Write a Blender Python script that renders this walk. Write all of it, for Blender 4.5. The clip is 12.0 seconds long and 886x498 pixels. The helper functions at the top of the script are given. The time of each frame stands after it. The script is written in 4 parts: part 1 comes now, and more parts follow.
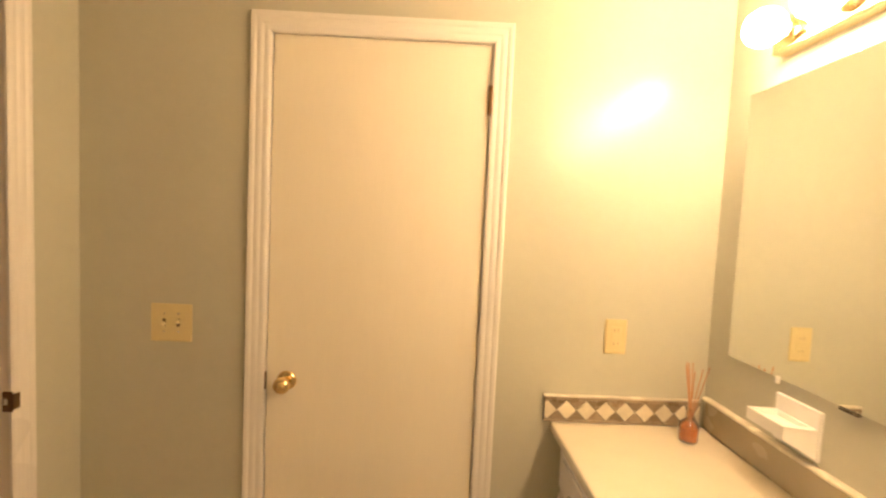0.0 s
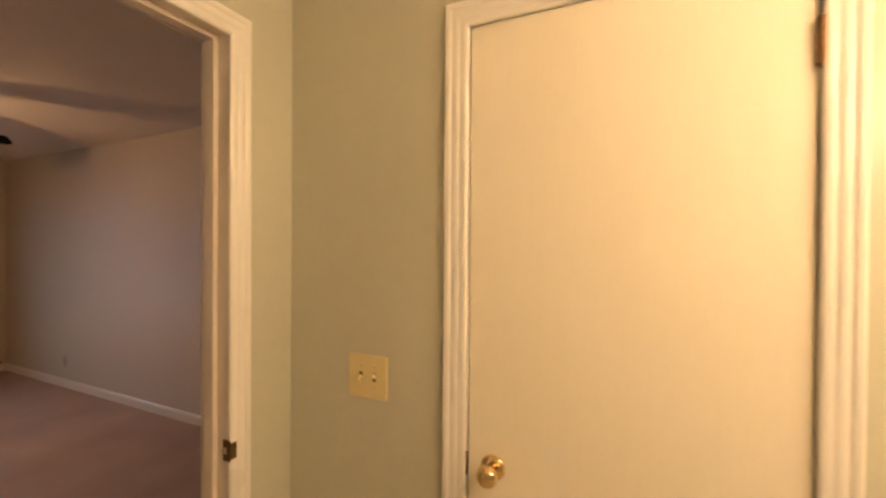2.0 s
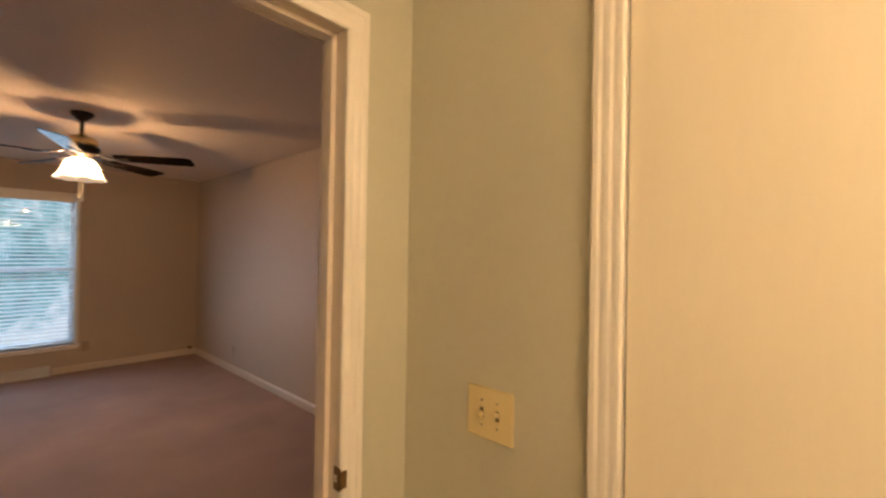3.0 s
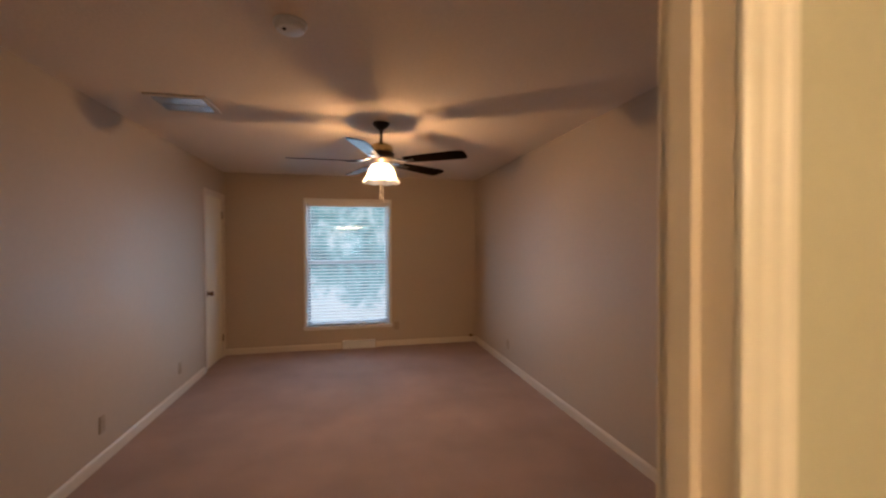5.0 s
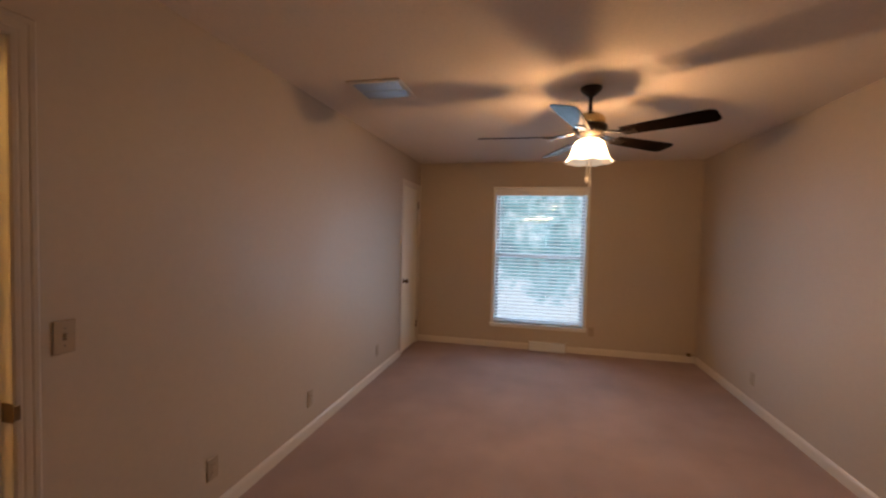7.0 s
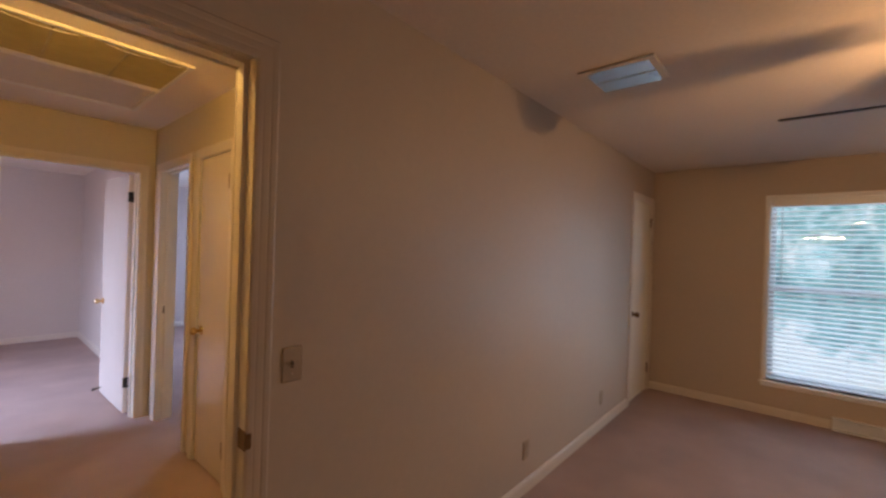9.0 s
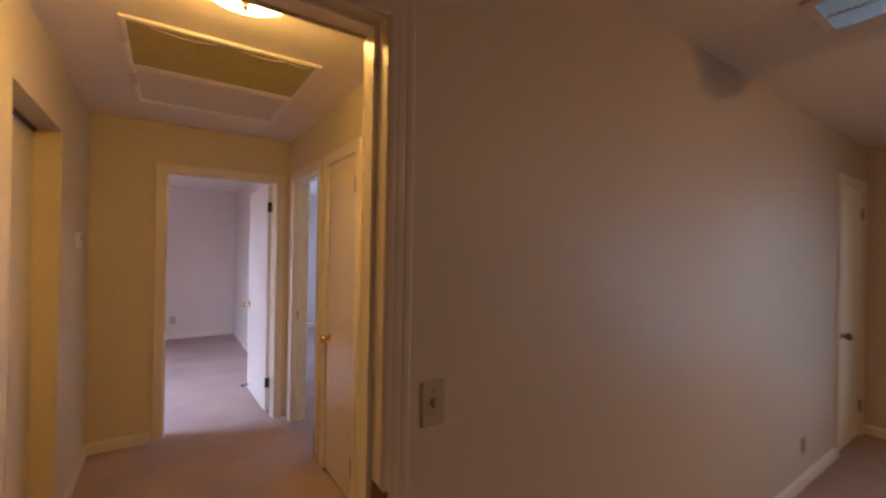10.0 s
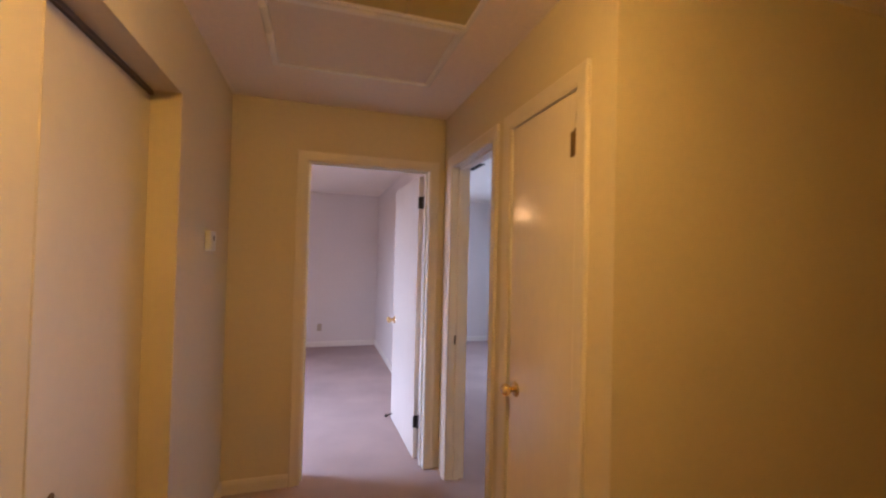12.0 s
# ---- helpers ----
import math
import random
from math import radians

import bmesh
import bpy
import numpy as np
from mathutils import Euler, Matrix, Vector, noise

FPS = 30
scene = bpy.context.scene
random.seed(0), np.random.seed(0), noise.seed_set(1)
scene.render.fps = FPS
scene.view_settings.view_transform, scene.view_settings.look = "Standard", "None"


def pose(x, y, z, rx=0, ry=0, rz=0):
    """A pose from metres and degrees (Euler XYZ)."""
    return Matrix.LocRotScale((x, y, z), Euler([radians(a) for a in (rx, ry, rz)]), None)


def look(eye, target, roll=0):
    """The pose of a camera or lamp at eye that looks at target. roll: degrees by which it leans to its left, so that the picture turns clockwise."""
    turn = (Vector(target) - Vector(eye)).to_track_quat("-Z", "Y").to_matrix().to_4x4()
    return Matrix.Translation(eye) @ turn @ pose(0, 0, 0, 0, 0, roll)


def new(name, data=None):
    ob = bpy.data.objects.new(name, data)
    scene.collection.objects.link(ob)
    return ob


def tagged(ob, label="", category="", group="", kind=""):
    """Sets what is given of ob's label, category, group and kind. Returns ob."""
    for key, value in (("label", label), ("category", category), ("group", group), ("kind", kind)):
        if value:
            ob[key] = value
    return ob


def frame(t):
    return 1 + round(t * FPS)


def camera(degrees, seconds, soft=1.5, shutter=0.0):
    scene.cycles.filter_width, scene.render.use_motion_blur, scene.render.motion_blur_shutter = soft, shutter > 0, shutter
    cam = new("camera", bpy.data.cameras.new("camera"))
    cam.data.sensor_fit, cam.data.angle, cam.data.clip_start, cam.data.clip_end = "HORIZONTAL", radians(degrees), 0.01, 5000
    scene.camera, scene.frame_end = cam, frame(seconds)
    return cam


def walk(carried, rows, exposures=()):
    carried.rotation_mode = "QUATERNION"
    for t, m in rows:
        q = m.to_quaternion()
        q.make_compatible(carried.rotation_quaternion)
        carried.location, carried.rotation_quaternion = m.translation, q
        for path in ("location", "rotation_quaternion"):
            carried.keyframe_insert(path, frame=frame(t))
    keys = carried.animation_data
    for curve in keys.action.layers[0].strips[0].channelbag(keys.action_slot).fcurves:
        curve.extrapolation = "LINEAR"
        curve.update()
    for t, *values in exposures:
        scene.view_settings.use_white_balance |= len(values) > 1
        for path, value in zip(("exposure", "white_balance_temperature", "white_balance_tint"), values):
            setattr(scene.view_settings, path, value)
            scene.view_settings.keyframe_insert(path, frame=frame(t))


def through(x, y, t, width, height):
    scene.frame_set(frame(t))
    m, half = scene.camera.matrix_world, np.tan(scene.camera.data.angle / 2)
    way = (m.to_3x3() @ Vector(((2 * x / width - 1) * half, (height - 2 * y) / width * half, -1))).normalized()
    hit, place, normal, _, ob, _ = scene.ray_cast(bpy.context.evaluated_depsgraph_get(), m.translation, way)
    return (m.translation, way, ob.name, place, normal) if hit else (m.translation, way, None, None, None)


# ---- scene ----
cam = camera(94.2, 12.0, soft=2.3, shutter=0.4)
PATH = [
    (0, (0.273, 0.261, 1.444), (0.307, 2.257, 1.328), 2.7),
    (0.5, (0.237, 0.337, 1.453), (0.099, 2.33, 1.352), 3.1),
    (1, (0.218, 0.435, 1.46), (-0.144, 2.4, 1.372), 2.4),
    (1.5, (0.171, 0.514, 1.47), (-0.403, 2.429, 1.406), 1.1),
    (2, (0.112, 0.619, 1.464), (-0.727, 2.434, 1.448), 0.4),
    (2.5, (0.042, 0.7, 1.464), (-1.041, 2.382, 1.478), 0.9),
    (3, (-0.008, 0.785, 1.473), (-1.34, 2.277, 1.489), 1.0),
    (3.3, (-0.044, 0.804, 1.462), (-1.51, 2.164, 1.479), 1.3),
    (3.5, (-0.092, 0.843, 1.468), (-1.649, 2.098, 1.479), 1.1),
    (5.5, (-0.674, 1.02, 1.453), (-2.665, 1.206, 1.414), -0.1),
    (6, (-0.791, 1.027, 1.456), (-2.789, 0.993, 1.399), 0.3),
    (6.5, (-0.931, 0.99, 1.464), (-2.916, 0.755, 1.39), 1.0),
    (8.5, (-1.329, 0.731, 1.474), (-2.997, -0.373, 1.458), 1.5),
    (9, (-1.42, 0.62, 1.478), (-2.932, -0.689, 1.477), 1.8),
    (9.5, (-1.497, 0.454, 1.479), (-2.819, -1.046, 1.475), 1.6),
    (10, (-1.544, 0.265, 1.48), (-2.663, -1.393, 1.483), 1.0),
    (10.5, (-1.594, 0.042, 1.477), (-2.485, -1.748, 1.492), 0.5),
    (11, (-1.628, -0.187, 1.47), (-2.343, -2.054, 1.509), 1.0),
    (11.5, (-1.638, -0.483, 1.47), (-2.275, -2.378, 1.501), 1.3),
    (12, (-1.622, -0.764, 1.447), (-2.198, -2.679, 1.484), 1.4),
]
walk(cam, [(t, look(eye, target, roll)) for t, eye, target, roll in PATH],
     [(0.0, -0.42), (3.0, -0.42), (6.5, -0.3), (8.5, -0.28), (9.5, -0.36), (10.5, -0.36), (11.0, -0.3), (12.0, -0.2)])

# ---- world and light ----
world = bpy.data.worlds.new("world")
scene.world = world
world.use_nodes = True
wn, wl = world.node_tree.nodes, world.node_tree.links
sky = wn.new("ShaderNodeTexSky")
sky.sky_type, sky.sun_disc = "NISHITA", False
sky.sun_elevation, sky.sun_rotation = radians(58), radians(20)
wl.new(sky.outputs["Color"], wn["Background"].inputs["Color"])
wn["Background"].inputs["Strength"].default_value = 0.12

TUNGSTEN = (1.0, 0.56, 0.25)
BATH_BULB, FAN_BULB, HALL_GLOW = 132.0, 61.0, 70.0
DAY = (0.52, 0.74, 1.0)
PALE_DAY = (0.50, 0.63, 1.0)


def lamp(name, kind, energy, colour, m, **more):
    data = bpy.data.lights.new(name, kind)
    data.energy, data.color = energy, colour
    ob = new(name, data)
    ob.matrix_world = m
    if "radius" in more:
        data.shadow_soft_size = more["radius"]
    if "size" in more:
        data.shape, data.size, data.size_y = "RECTANGLE", more["size"][0], more["size"][1]
    return ob


sun = lamp("sun", "SUN", 3.0, (1.0, 0.95, 0.88), look((-2, 8, 12), (-2, 2, 0)))
sun.data.angle = radians(0.5)
lamp("fan_bulb_light", "POINT", FAN_BULB, TUNGSTEN, pose(-3.80, 1.235, 2.012), radius=0.026)
lamp("bedroom_window_light", "AREA", 55, DAY, look((-6.60, 0.96, 1.2), (0, 0.96, 1.0)), size=(1.06, 1.66))
lamp("back_fan_bulb_light", "POINT", 8, TUNGSTEN, pose(-0.82, -5.45, 2.012), radius=0.075)
lamp("back_window_light", "AREA", 22, (0.85, 0.75, 0.97), look((0.55, -4.55, 1.2), (-2, -4.9, 0.8)), size=(1.0, 1.6))
lamp("back_sky_light", "AREA", 850, PALE_DAY, look((1.6, -4.55, 2.45), (-1.2, -4.4, 0.2)), size=(1.6, 1.2))
lamp("west_window_light", "AREA", 80, PALE_DAY, look((-5.04, -5.4, 1.2), (-3, -5.5, 0.6)), size=(1.3, 1.7))


# ---- materials ----
def shader(name):
    m = bpy.data.materials.new(name)
    m.use_nodes = True
    return m, m.node_tree.nodes, m.node_tree.links, m.node_tree.nodes["Principled BSDF"]


def surface(name, colour, rough=0.5, metal=0.0, vary=0.06, grain=60.0, bump=0.0, bump_scale=200.0, blotch=1.3, stretch=(1, 1, 1), coat=0.0, transmit=0.0, patchy=0.06, assorted=0.0):
    """Painted, woven or metal surface: two scales of tone, a little unevenness of gloss, fine relief."""
    m, n, l, b = shader(name)
    co = n.new("ShaderNodeTexCoord")
    mp = n.new("ShaderNodeMapping")
    mp.inputs["Scale"].default_value = stretch
    l.new(co.outputs["Object"], mp.inputs["Vector"])
    fine, broad = n.new("ShaderNodeTexNoise"), n.new("ShaderNodeTexNoise")
    fine.inputs["Scale"].default_value, fine.inputs["Detail"].default_value = grain, 4
    broad.inputs["Scale"].default_value, broad.inputs["Detail"].default_value = blotch, 3
    for x in (fine, broad):
        l.new(mp.outputs["Vector"], x.inputs["Vector"])
    add = n.new("ShaderNodeMath")
    add.operation = "ADD"
    l.new(fine.outputs["Fac"], add.inputs[0])
    l.new(broad.outputs["Fac"], add.inputs[1])
    ramp = n.new("ShaderNodeMapRange")
    ramp.inputs["From Min"].default_value, ramp.inputs["From Max"].default_value = 0.6, 1.4
    ramp.inputs["To Min"].default_value, ramp.inputs["To Max"].default_value = 1 - vary, 1 + vary
    l.new(add.outputs[0], ramp.inputs["Value"])
    mul = n.new("ShaderNodeVectorMath")
    mul.operation = "SCALE"
    mul.inputs[0].default_value = colour
    l.new(ramp.outputs["Result"], mul.inputs["Scale"])
    if assorted:
        info, lot, tint = n.new("ShaderNodeObjectInfo"), n.new("ShaderNodeMapRange"), n.new("ShaderNodeMath")
        lot.inputs["To Min"].default_value, lot.inputs["To Max"].default_value = 1 - assorted, 1 + assorted
        tint.operation = "MULTIPLY"
        l.new(info.outputs["Random"], lot.inputs["Value"])
        l.new(ramp.outputs["Result"], tint.inputs[0])
        l.new(lot.outputs["Result"], tint.inputs[1])
        l.new(tint.outputs[0], mul.inputs["Scale"])
    l.new(mul.outputs["Vector"], b.inputs["Base Color"])
    rr = n.new("ShaderNodeMapRange")
    rr.inputs["From Min"].default_value, rr.inputs["From Max"].default_value = 0.3, 0.7
    rr.inputs["To Min"].default_value, rr.inputs["To Max"].default_value = max(0.02, rough - patchy), min(1, rough + patchy)
    l.new(broad.outputs["Fac"], rr.inputs["Value"])
    l.new(rr.outputs["Result"], b.inputs["Roughness"])
    b.inputs["Metallic"].default_value = metal
    b.inputs["Coat Weight"].default_value = coat
    b.inputs["Transmission Weight"].default_value = transmit
    if bump:
        t, bp = n.new("ShaderNodeTexNoise"), n.new("ShaderNodeBump")
        t.inputs["Scale"].default_value, t.inputs["Detail"].default_value = bump_scale, 3
        bp.inputs["Strength"].default_value, bp.inputs["Distance"].default_value = bump, 0.004
        l.new(mp.outputs["Vector"], t.inputs["Vector"])
        l.new(t.outputs["Fac"], bp.inputs["Height"])
        l.new(bp.outputs["Normal"], b.inputs["Normal"])
    return m


def glowing(name, colour, strength, through=0.0):
    """Lit lamp glass: it gives light of its own, and lets part of what is behind it pass."""
    m, n, l, b = shader(name)
    em = n.new("ShaderNodeEmission")
    em.inputs["Color"].default_value, em.inputs["Strength"].default_value = (*colour, 1), strength
    out = n["Material Output"]
    if through:
        tr, tl, mix, mix2 = n.new("ShaderNodeBsdfTransparent"), n.new("ShaderNodeBsdfTranslucent"), n.new("ShaderNodeMixShader"), n.new("ShaderNodeAddShader")
        tl.inputs["Color"].default_value = (0.9, 0.85, 0.75, 1)
        mix.inputs["Fac"].default_value = through
        l.new(tl.outputs[0], mix.inputs[1])
        l.new(tr.outputs[0], mix.inputs[2])
        l.new(mix.outputs[0], mix2.inputs[0])
        l.new(em.outputs[0], mix2.inputs[1])
        l.new(mix2.outputs[0], out.inputs["Surface"])
    else:
        l.new(em.outputs[0], out.inputs["Surface"])
    return m


def pane_glass(name):
    m, n, l, b = shader(name)
    tr, gl, mix, fr = n.new("ShaderNodeBsdfTransparent"), n.new("ShaderNodeBsdfGlossy"), n.new("ShaderNodeMixShader"), n.new("ShaderNodeFresnel")
    gl.inputs["Roughness"].default_value = 0.02
    l.new(fr.outputs[0], mix.inputs["Fac"])
    l.new(tr.outputs[0], mix.inputs[1])
    l.new(gl.outputs[0], mix.inputs[2])
    l.new(mix.outputs[0], n["Material Output"].inputs["Surface"])
    return m


def blind_material(name):
    m, n, l, b = shader(name)
    b.inputs["Base Color"].default_value, b.inputs["Roughness"].default_value = (0.80, 0.81, 0.82, 1), 0.4
    tl, mix = n.new("ShaderNodeBsdfTranslucent"), n.new("ShaderNodeMixShader")
    tl.inputs["Color"].default_value = (0.78, 0.80, 0.82, 1)
    info, mr = n.new("ShaderNodeObjectInfo"), n.new("ShaderNodeMapRange")
    mr.inputs["To Min"].default_value, mr.inputs["To Max"].default_value = 0.40, 0.52
    l.new(info.outputs["Random"], mr.inputs["Value"])
    l.new(mr.outputs["Result"], mix.inputs["Fac"])
    l.new(b.outputs[0], mix.inputs[1])
    l.new(tl.outputs[0], mix.inputs[2])
    l.new(mix.outputs[0], n["Material Output"].inputs["Surface"])
    return m


def garden_material(name):
    """Trees and bright sky far off, out of focus: a glowing sheet with the daylight painted in."""
    m, n, l, b = shader(name)
    co, a, c, ramp, em = n.new("ShaderNodeTexCoord"), n.new("ShaderNodeTexNoise"), n.new("ShaderNodeTexNoise"), n.new("ShaderNodeValToRGB"), n.new("ShaderNodeEmission")
    a.inputs["Scale"].default_value, a.inputs["Detail"].default_value = 1.2, 7
    c.inputs["Scale"].default_value, c.inputs["Detail"].default_value = 5.0, 5
    mx = n.new("ShaderNodeMix")
    mx.data_type = "FLOAT"
    mx.inputs["Factor"].default_value = 0.4
    for t in (a, c):
        l.new(co.outputs["Object"], t.inputs["Vector"])
    l.new(a.outputs["Fac"], mx.inputs["A"])
    l.new(c.outputs["Fac"], mx.inputs["B"])
    # brighter towards the bottom: sunlit ground painted into the glow
    sep, low, low_glow = n.new("ShaderNodeSeparateXYZ"), n.new("ShaderNodeMapRange"), n.new("ShaderNodeMath")
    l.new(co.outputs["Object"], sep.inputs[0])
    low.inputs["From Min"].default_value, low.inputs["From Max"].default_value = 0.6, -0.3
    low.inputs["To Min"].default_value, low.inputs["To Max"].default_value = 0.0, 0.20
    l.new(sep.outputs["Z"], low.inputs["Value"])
    low_glow.operation = "ADD"
    l.new(mx.outputs["Result"], low_glow.inputs[0])
    l.new(low.outputs["Result"], low_glow.inputs[1])
    l.new(low_glow.outputs[0], ramp.inputs["Fac"])
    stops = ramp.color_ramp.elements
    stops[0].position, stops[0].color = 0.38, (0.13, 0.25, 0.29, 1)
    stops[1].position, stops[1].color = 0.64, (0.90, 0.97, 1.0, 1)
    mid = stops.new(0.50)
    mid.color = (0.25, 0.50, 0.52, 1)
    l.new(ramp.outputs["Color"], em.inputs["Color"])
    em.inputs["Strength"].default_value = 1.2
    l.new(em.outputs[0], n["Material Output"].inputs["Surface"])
    return m


SAGE = surface("sage_wall_paint", (0.508, 0.500, 0.400), 0.28, vary=0.03, grain=30, bump=0.07, bump_scale=130, patchy=0.0)
BEIGE = surface("beige_wall_paint", (0.485, 0.400, 0.312), 0.54, vary=0.035, grain=30, bump=0.10, bump_scale=130)
PALEWALL = surface("pale_lilac_wall_paint", (0.605, 0.525, 0.475), 0.55, vary=0.035, grain=30, bump=0.10, bump_scale=130)
CREAM = surface("cream_hall_paint", (0.585, 0.500, 0.362), 0.55, vary=0.035, grain=30, bump=0.10, bump_scale=130)
CEILING = surface("textured_ceiling_paint", (0.82, 0.73, 0.64), 0.85, vary=0.05, grain=45, bump=0.35, bump_scale=70)
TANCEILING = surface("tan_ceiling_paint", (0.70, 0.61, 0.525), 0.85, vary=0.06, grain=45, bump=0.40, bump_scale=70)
TRIM = surface("white_trim_paint", (0.78, 0.75, 0.69), 0.30, vary=0.03, grain=25, bump=0.03, bump_scale=90)
# cream trim colour; on the hall doorway's jamb it stands in for shade
SHADEDTRIM = surface("shaded_cream_trim_paint", (0.66, 0.585, 0.50), 0.36, vary=0.03, grain=25, bump=0.03, bump_scale=90)
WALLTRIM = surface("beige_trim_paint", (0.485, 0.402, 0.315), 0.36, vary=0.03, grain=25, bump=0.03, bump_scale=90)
HATCH = surface("matt_hatch_paint", (0.68, 0.61, 0.53), 0.7, vary=0.04, grain=25)
DOORPAINT = surface("white_door_paint", (0.81, 0.75, 0.61), 0.34, vary=0.018, grain=20, bump=0.03, bump_scale=40, stretch=(6, 6, 0.6))
GLOSSDOOR = surface("glossy_white_door_paint", (0.72, 0.64, 0.56), 0.16, vary=0.035, grain=20, bump=0.03, bump_scale=26, stretch=(2, 2, 0.6))
CARPET = surface("pink_beige_carpet", (0.400, 0.288, 0.260), 0.97, vary=0.21, grain=260, bump=0.8, bump_scale=420, blotch=2.2)
VINYL = surface("pale_vinyl_floor", (0.50, 0.44, 0.36), 0.4, vary=0.08, grain=20)
BRASS = surface("polished_brass", (0.80, 0.61, 0.31), 0.17, 1.0, vary=0.06, grain=40)
DARKBRASS = surface("tarnished_brass", (0.19, 0.115, 0.055), 0.42, 0.8, vary=0.18, grain=80)
BRONZE = surface("dark_bronze_metal", (0.030, 0.022, 0.018), 0.32, 0.5, vary=0.15, grain=60)
PEWTER = surface("dark_pewter_metal", (0.20, 0.19, 0.185), 0.09, 1.0, vary=0.15, grain=50)
PALEBRASS = surface("pale_polished_brass", (0.92, 0.80, 0.55), 0.24, 1.0, vary=0.05, grain=40)
CHAIN = surface("pale_brass_chain", (0.86, 0.80, 0.72), 0.3, 0.3, vary=0.1, grain=90)
BLACK = surface("black_hinge_metal", (0.025, 0.022, 0.02), 0.45, 0.5, vary=0.2, grain=60)
BLADE = surface("dark_walnut_blade", (0.009, 0.0055, 0.0045), 0.13, vary=0.35, grain=14, bump=0.05, bump_scale=30, stretch=(1.2, 14, 14), coat=0.0)
IVORY = surface("ivory_plastic", (0.68, 0.575, 0.305), 0.35, vary=0.03, grain=30)
BEIGEPLATE = surface("beige_plastic", (0.385, 0.30, 0.21), 0.42, vary=0.04, grain=30)
# shade of the switch slots and over the closet leaf, as dark brown
SLOTSHADE = surface("brown_slot_shade", (0.14, 0.095, 0.055), 0.6, vary=0.1)
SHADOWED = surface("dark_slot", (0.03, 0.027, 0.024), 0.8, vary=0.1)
WHITEMETAL = surface("white_enamelled_metal", (0.70, 0.71, 0.73), 0.30, 0.0, vary=0.04, grain=40)
VENTSLAT = surface("grey_white_vent_metal", (0.28, 0.29, 0.31), 0.30, 0.0, vary=0.06, grain=40)
FILTER = surface("dusty_olive_grille_metal", (0.41, 0.345, 0.195), 0.6, 0.0, vary=0.12, grain=12)
COUNTER = surface("cream_cultured_marble", (0.68, 0.62, 0.47), 0.16, vary=0.05, grain=9, blotch=4, coat=0.2)
CABINET = surface("white_cabinet_paint", (0.76, 0.72, 0.66), 0.32, vary=0.03, grain=25)
GROUT = surface("grey_brown_grout", (0.22, 0.19, 0.14), 0.85, vary=0.15, grain=120)
TILEPALE = surface("cream_marble_tile", (0.66, 0.60, 0.46), 0.22, vary=0.16, grain=26, blotch=14, assorted=0.16)
TILEDARK = surface("taupe_stone_tile", (0.27, 0.21, 0.135), 0.30, vary=0.22, grain=30, blotch=18, assorted=0.22)
TILEOLIVE = surface("olive_beige_tile", (0.43, 0.375, 0.26), 0.25, vary=0.05, grain=14, blotch=5)
CERAMIC = surface("white_glazed_ceramic", (0.87, 0.85, 0.80), 0.10, vary=0.02, grain=20, coat=0.3)
REED = surface("rattan_reed", (0.50, 0.25, 0.12), 0.7, vary=0.15, grain=120)
OIL = surface("amber_oil", (0.95, 0.33, 0.05), 0.08, vary=0.05, transmit=0.2)
BOTTLE = surface("clear_bottle_glass", (0.95, 0.80, 0.66), 0.03, vary=0.01, transmit=0.95)
CHROME = surface("chrome", (0.75, 0.74, 0.72), 0.12, 1.0, vary=0.04)
MIRROR = surface("mirror_silver", (0.93, 0.95, 0.92), 0.0, 1.0, vary=0.004)
MIRROR.node_tree.nodes["Principled BSDF"].inputs["Roughness"].default_value = 0.0
for old in list(MIRROR.node_tree.nodes["Principled BSDF"].inputs["Roughness"].links):
    MIRROR.node_tree.links.remove(old)
BULB = glowing("lit_globe_bulb", (1.0, 0.672, 0.385), BATH_BULB)
SHADE = glowing("lit_frosted_shade", (1.0, 0.80, 0.58), 0.5, through=0.56)
DOME = glowing("lit_dome_glass", (1.0, 0.58, 0.155), HALL_GLOW)
GLASS = pane_glass("window_glass")
BLADE.node_tree.nodes["Principled BSDF"].inputs["IOR"].default_value = 1.042
SLAT = blind_material("white_blind_slat")
GARDEN = garden_material("garden_distance")
GRASS = surface("lawn", (0.06, 0.10, 0.035), 0.95, vary=0.4, grain=8, bump=0.6, bump_scale=30)
VINYLWHITE = surface("white_vinyl_sash", (0.78, 0.79, 0.80), 0.35, vary=0.03)


# ---- building blocks ----
def block(bm, x0, x1, y0, y1, z0, z1, bevel=0.0, segments=1):
    x0, x1, y0, y1, z0, z1 = min(x0, x1), max(x0, x1), min(y0, y1), max(y0, y1), min(z0, z1), max(z0, z1)
    v = bmesh.ops.create_cube(bm, size=1.0, matrix=Matrix.Translation(((x0 + x1) / 2, (y0 + y1) / 2, (z0 + z1) / 2)) @ Matrix.Diagonal((x1 - x0, y1 - y0, z1 - z0, 1)))["verts"]
    if bevel:
        edges = list({e for a in v for e in a.link_edges})
        bmesh.ops.bevel(bm, geom=edges, offset=bevel, segments=segments, affect="EDGES", profile=0.5)


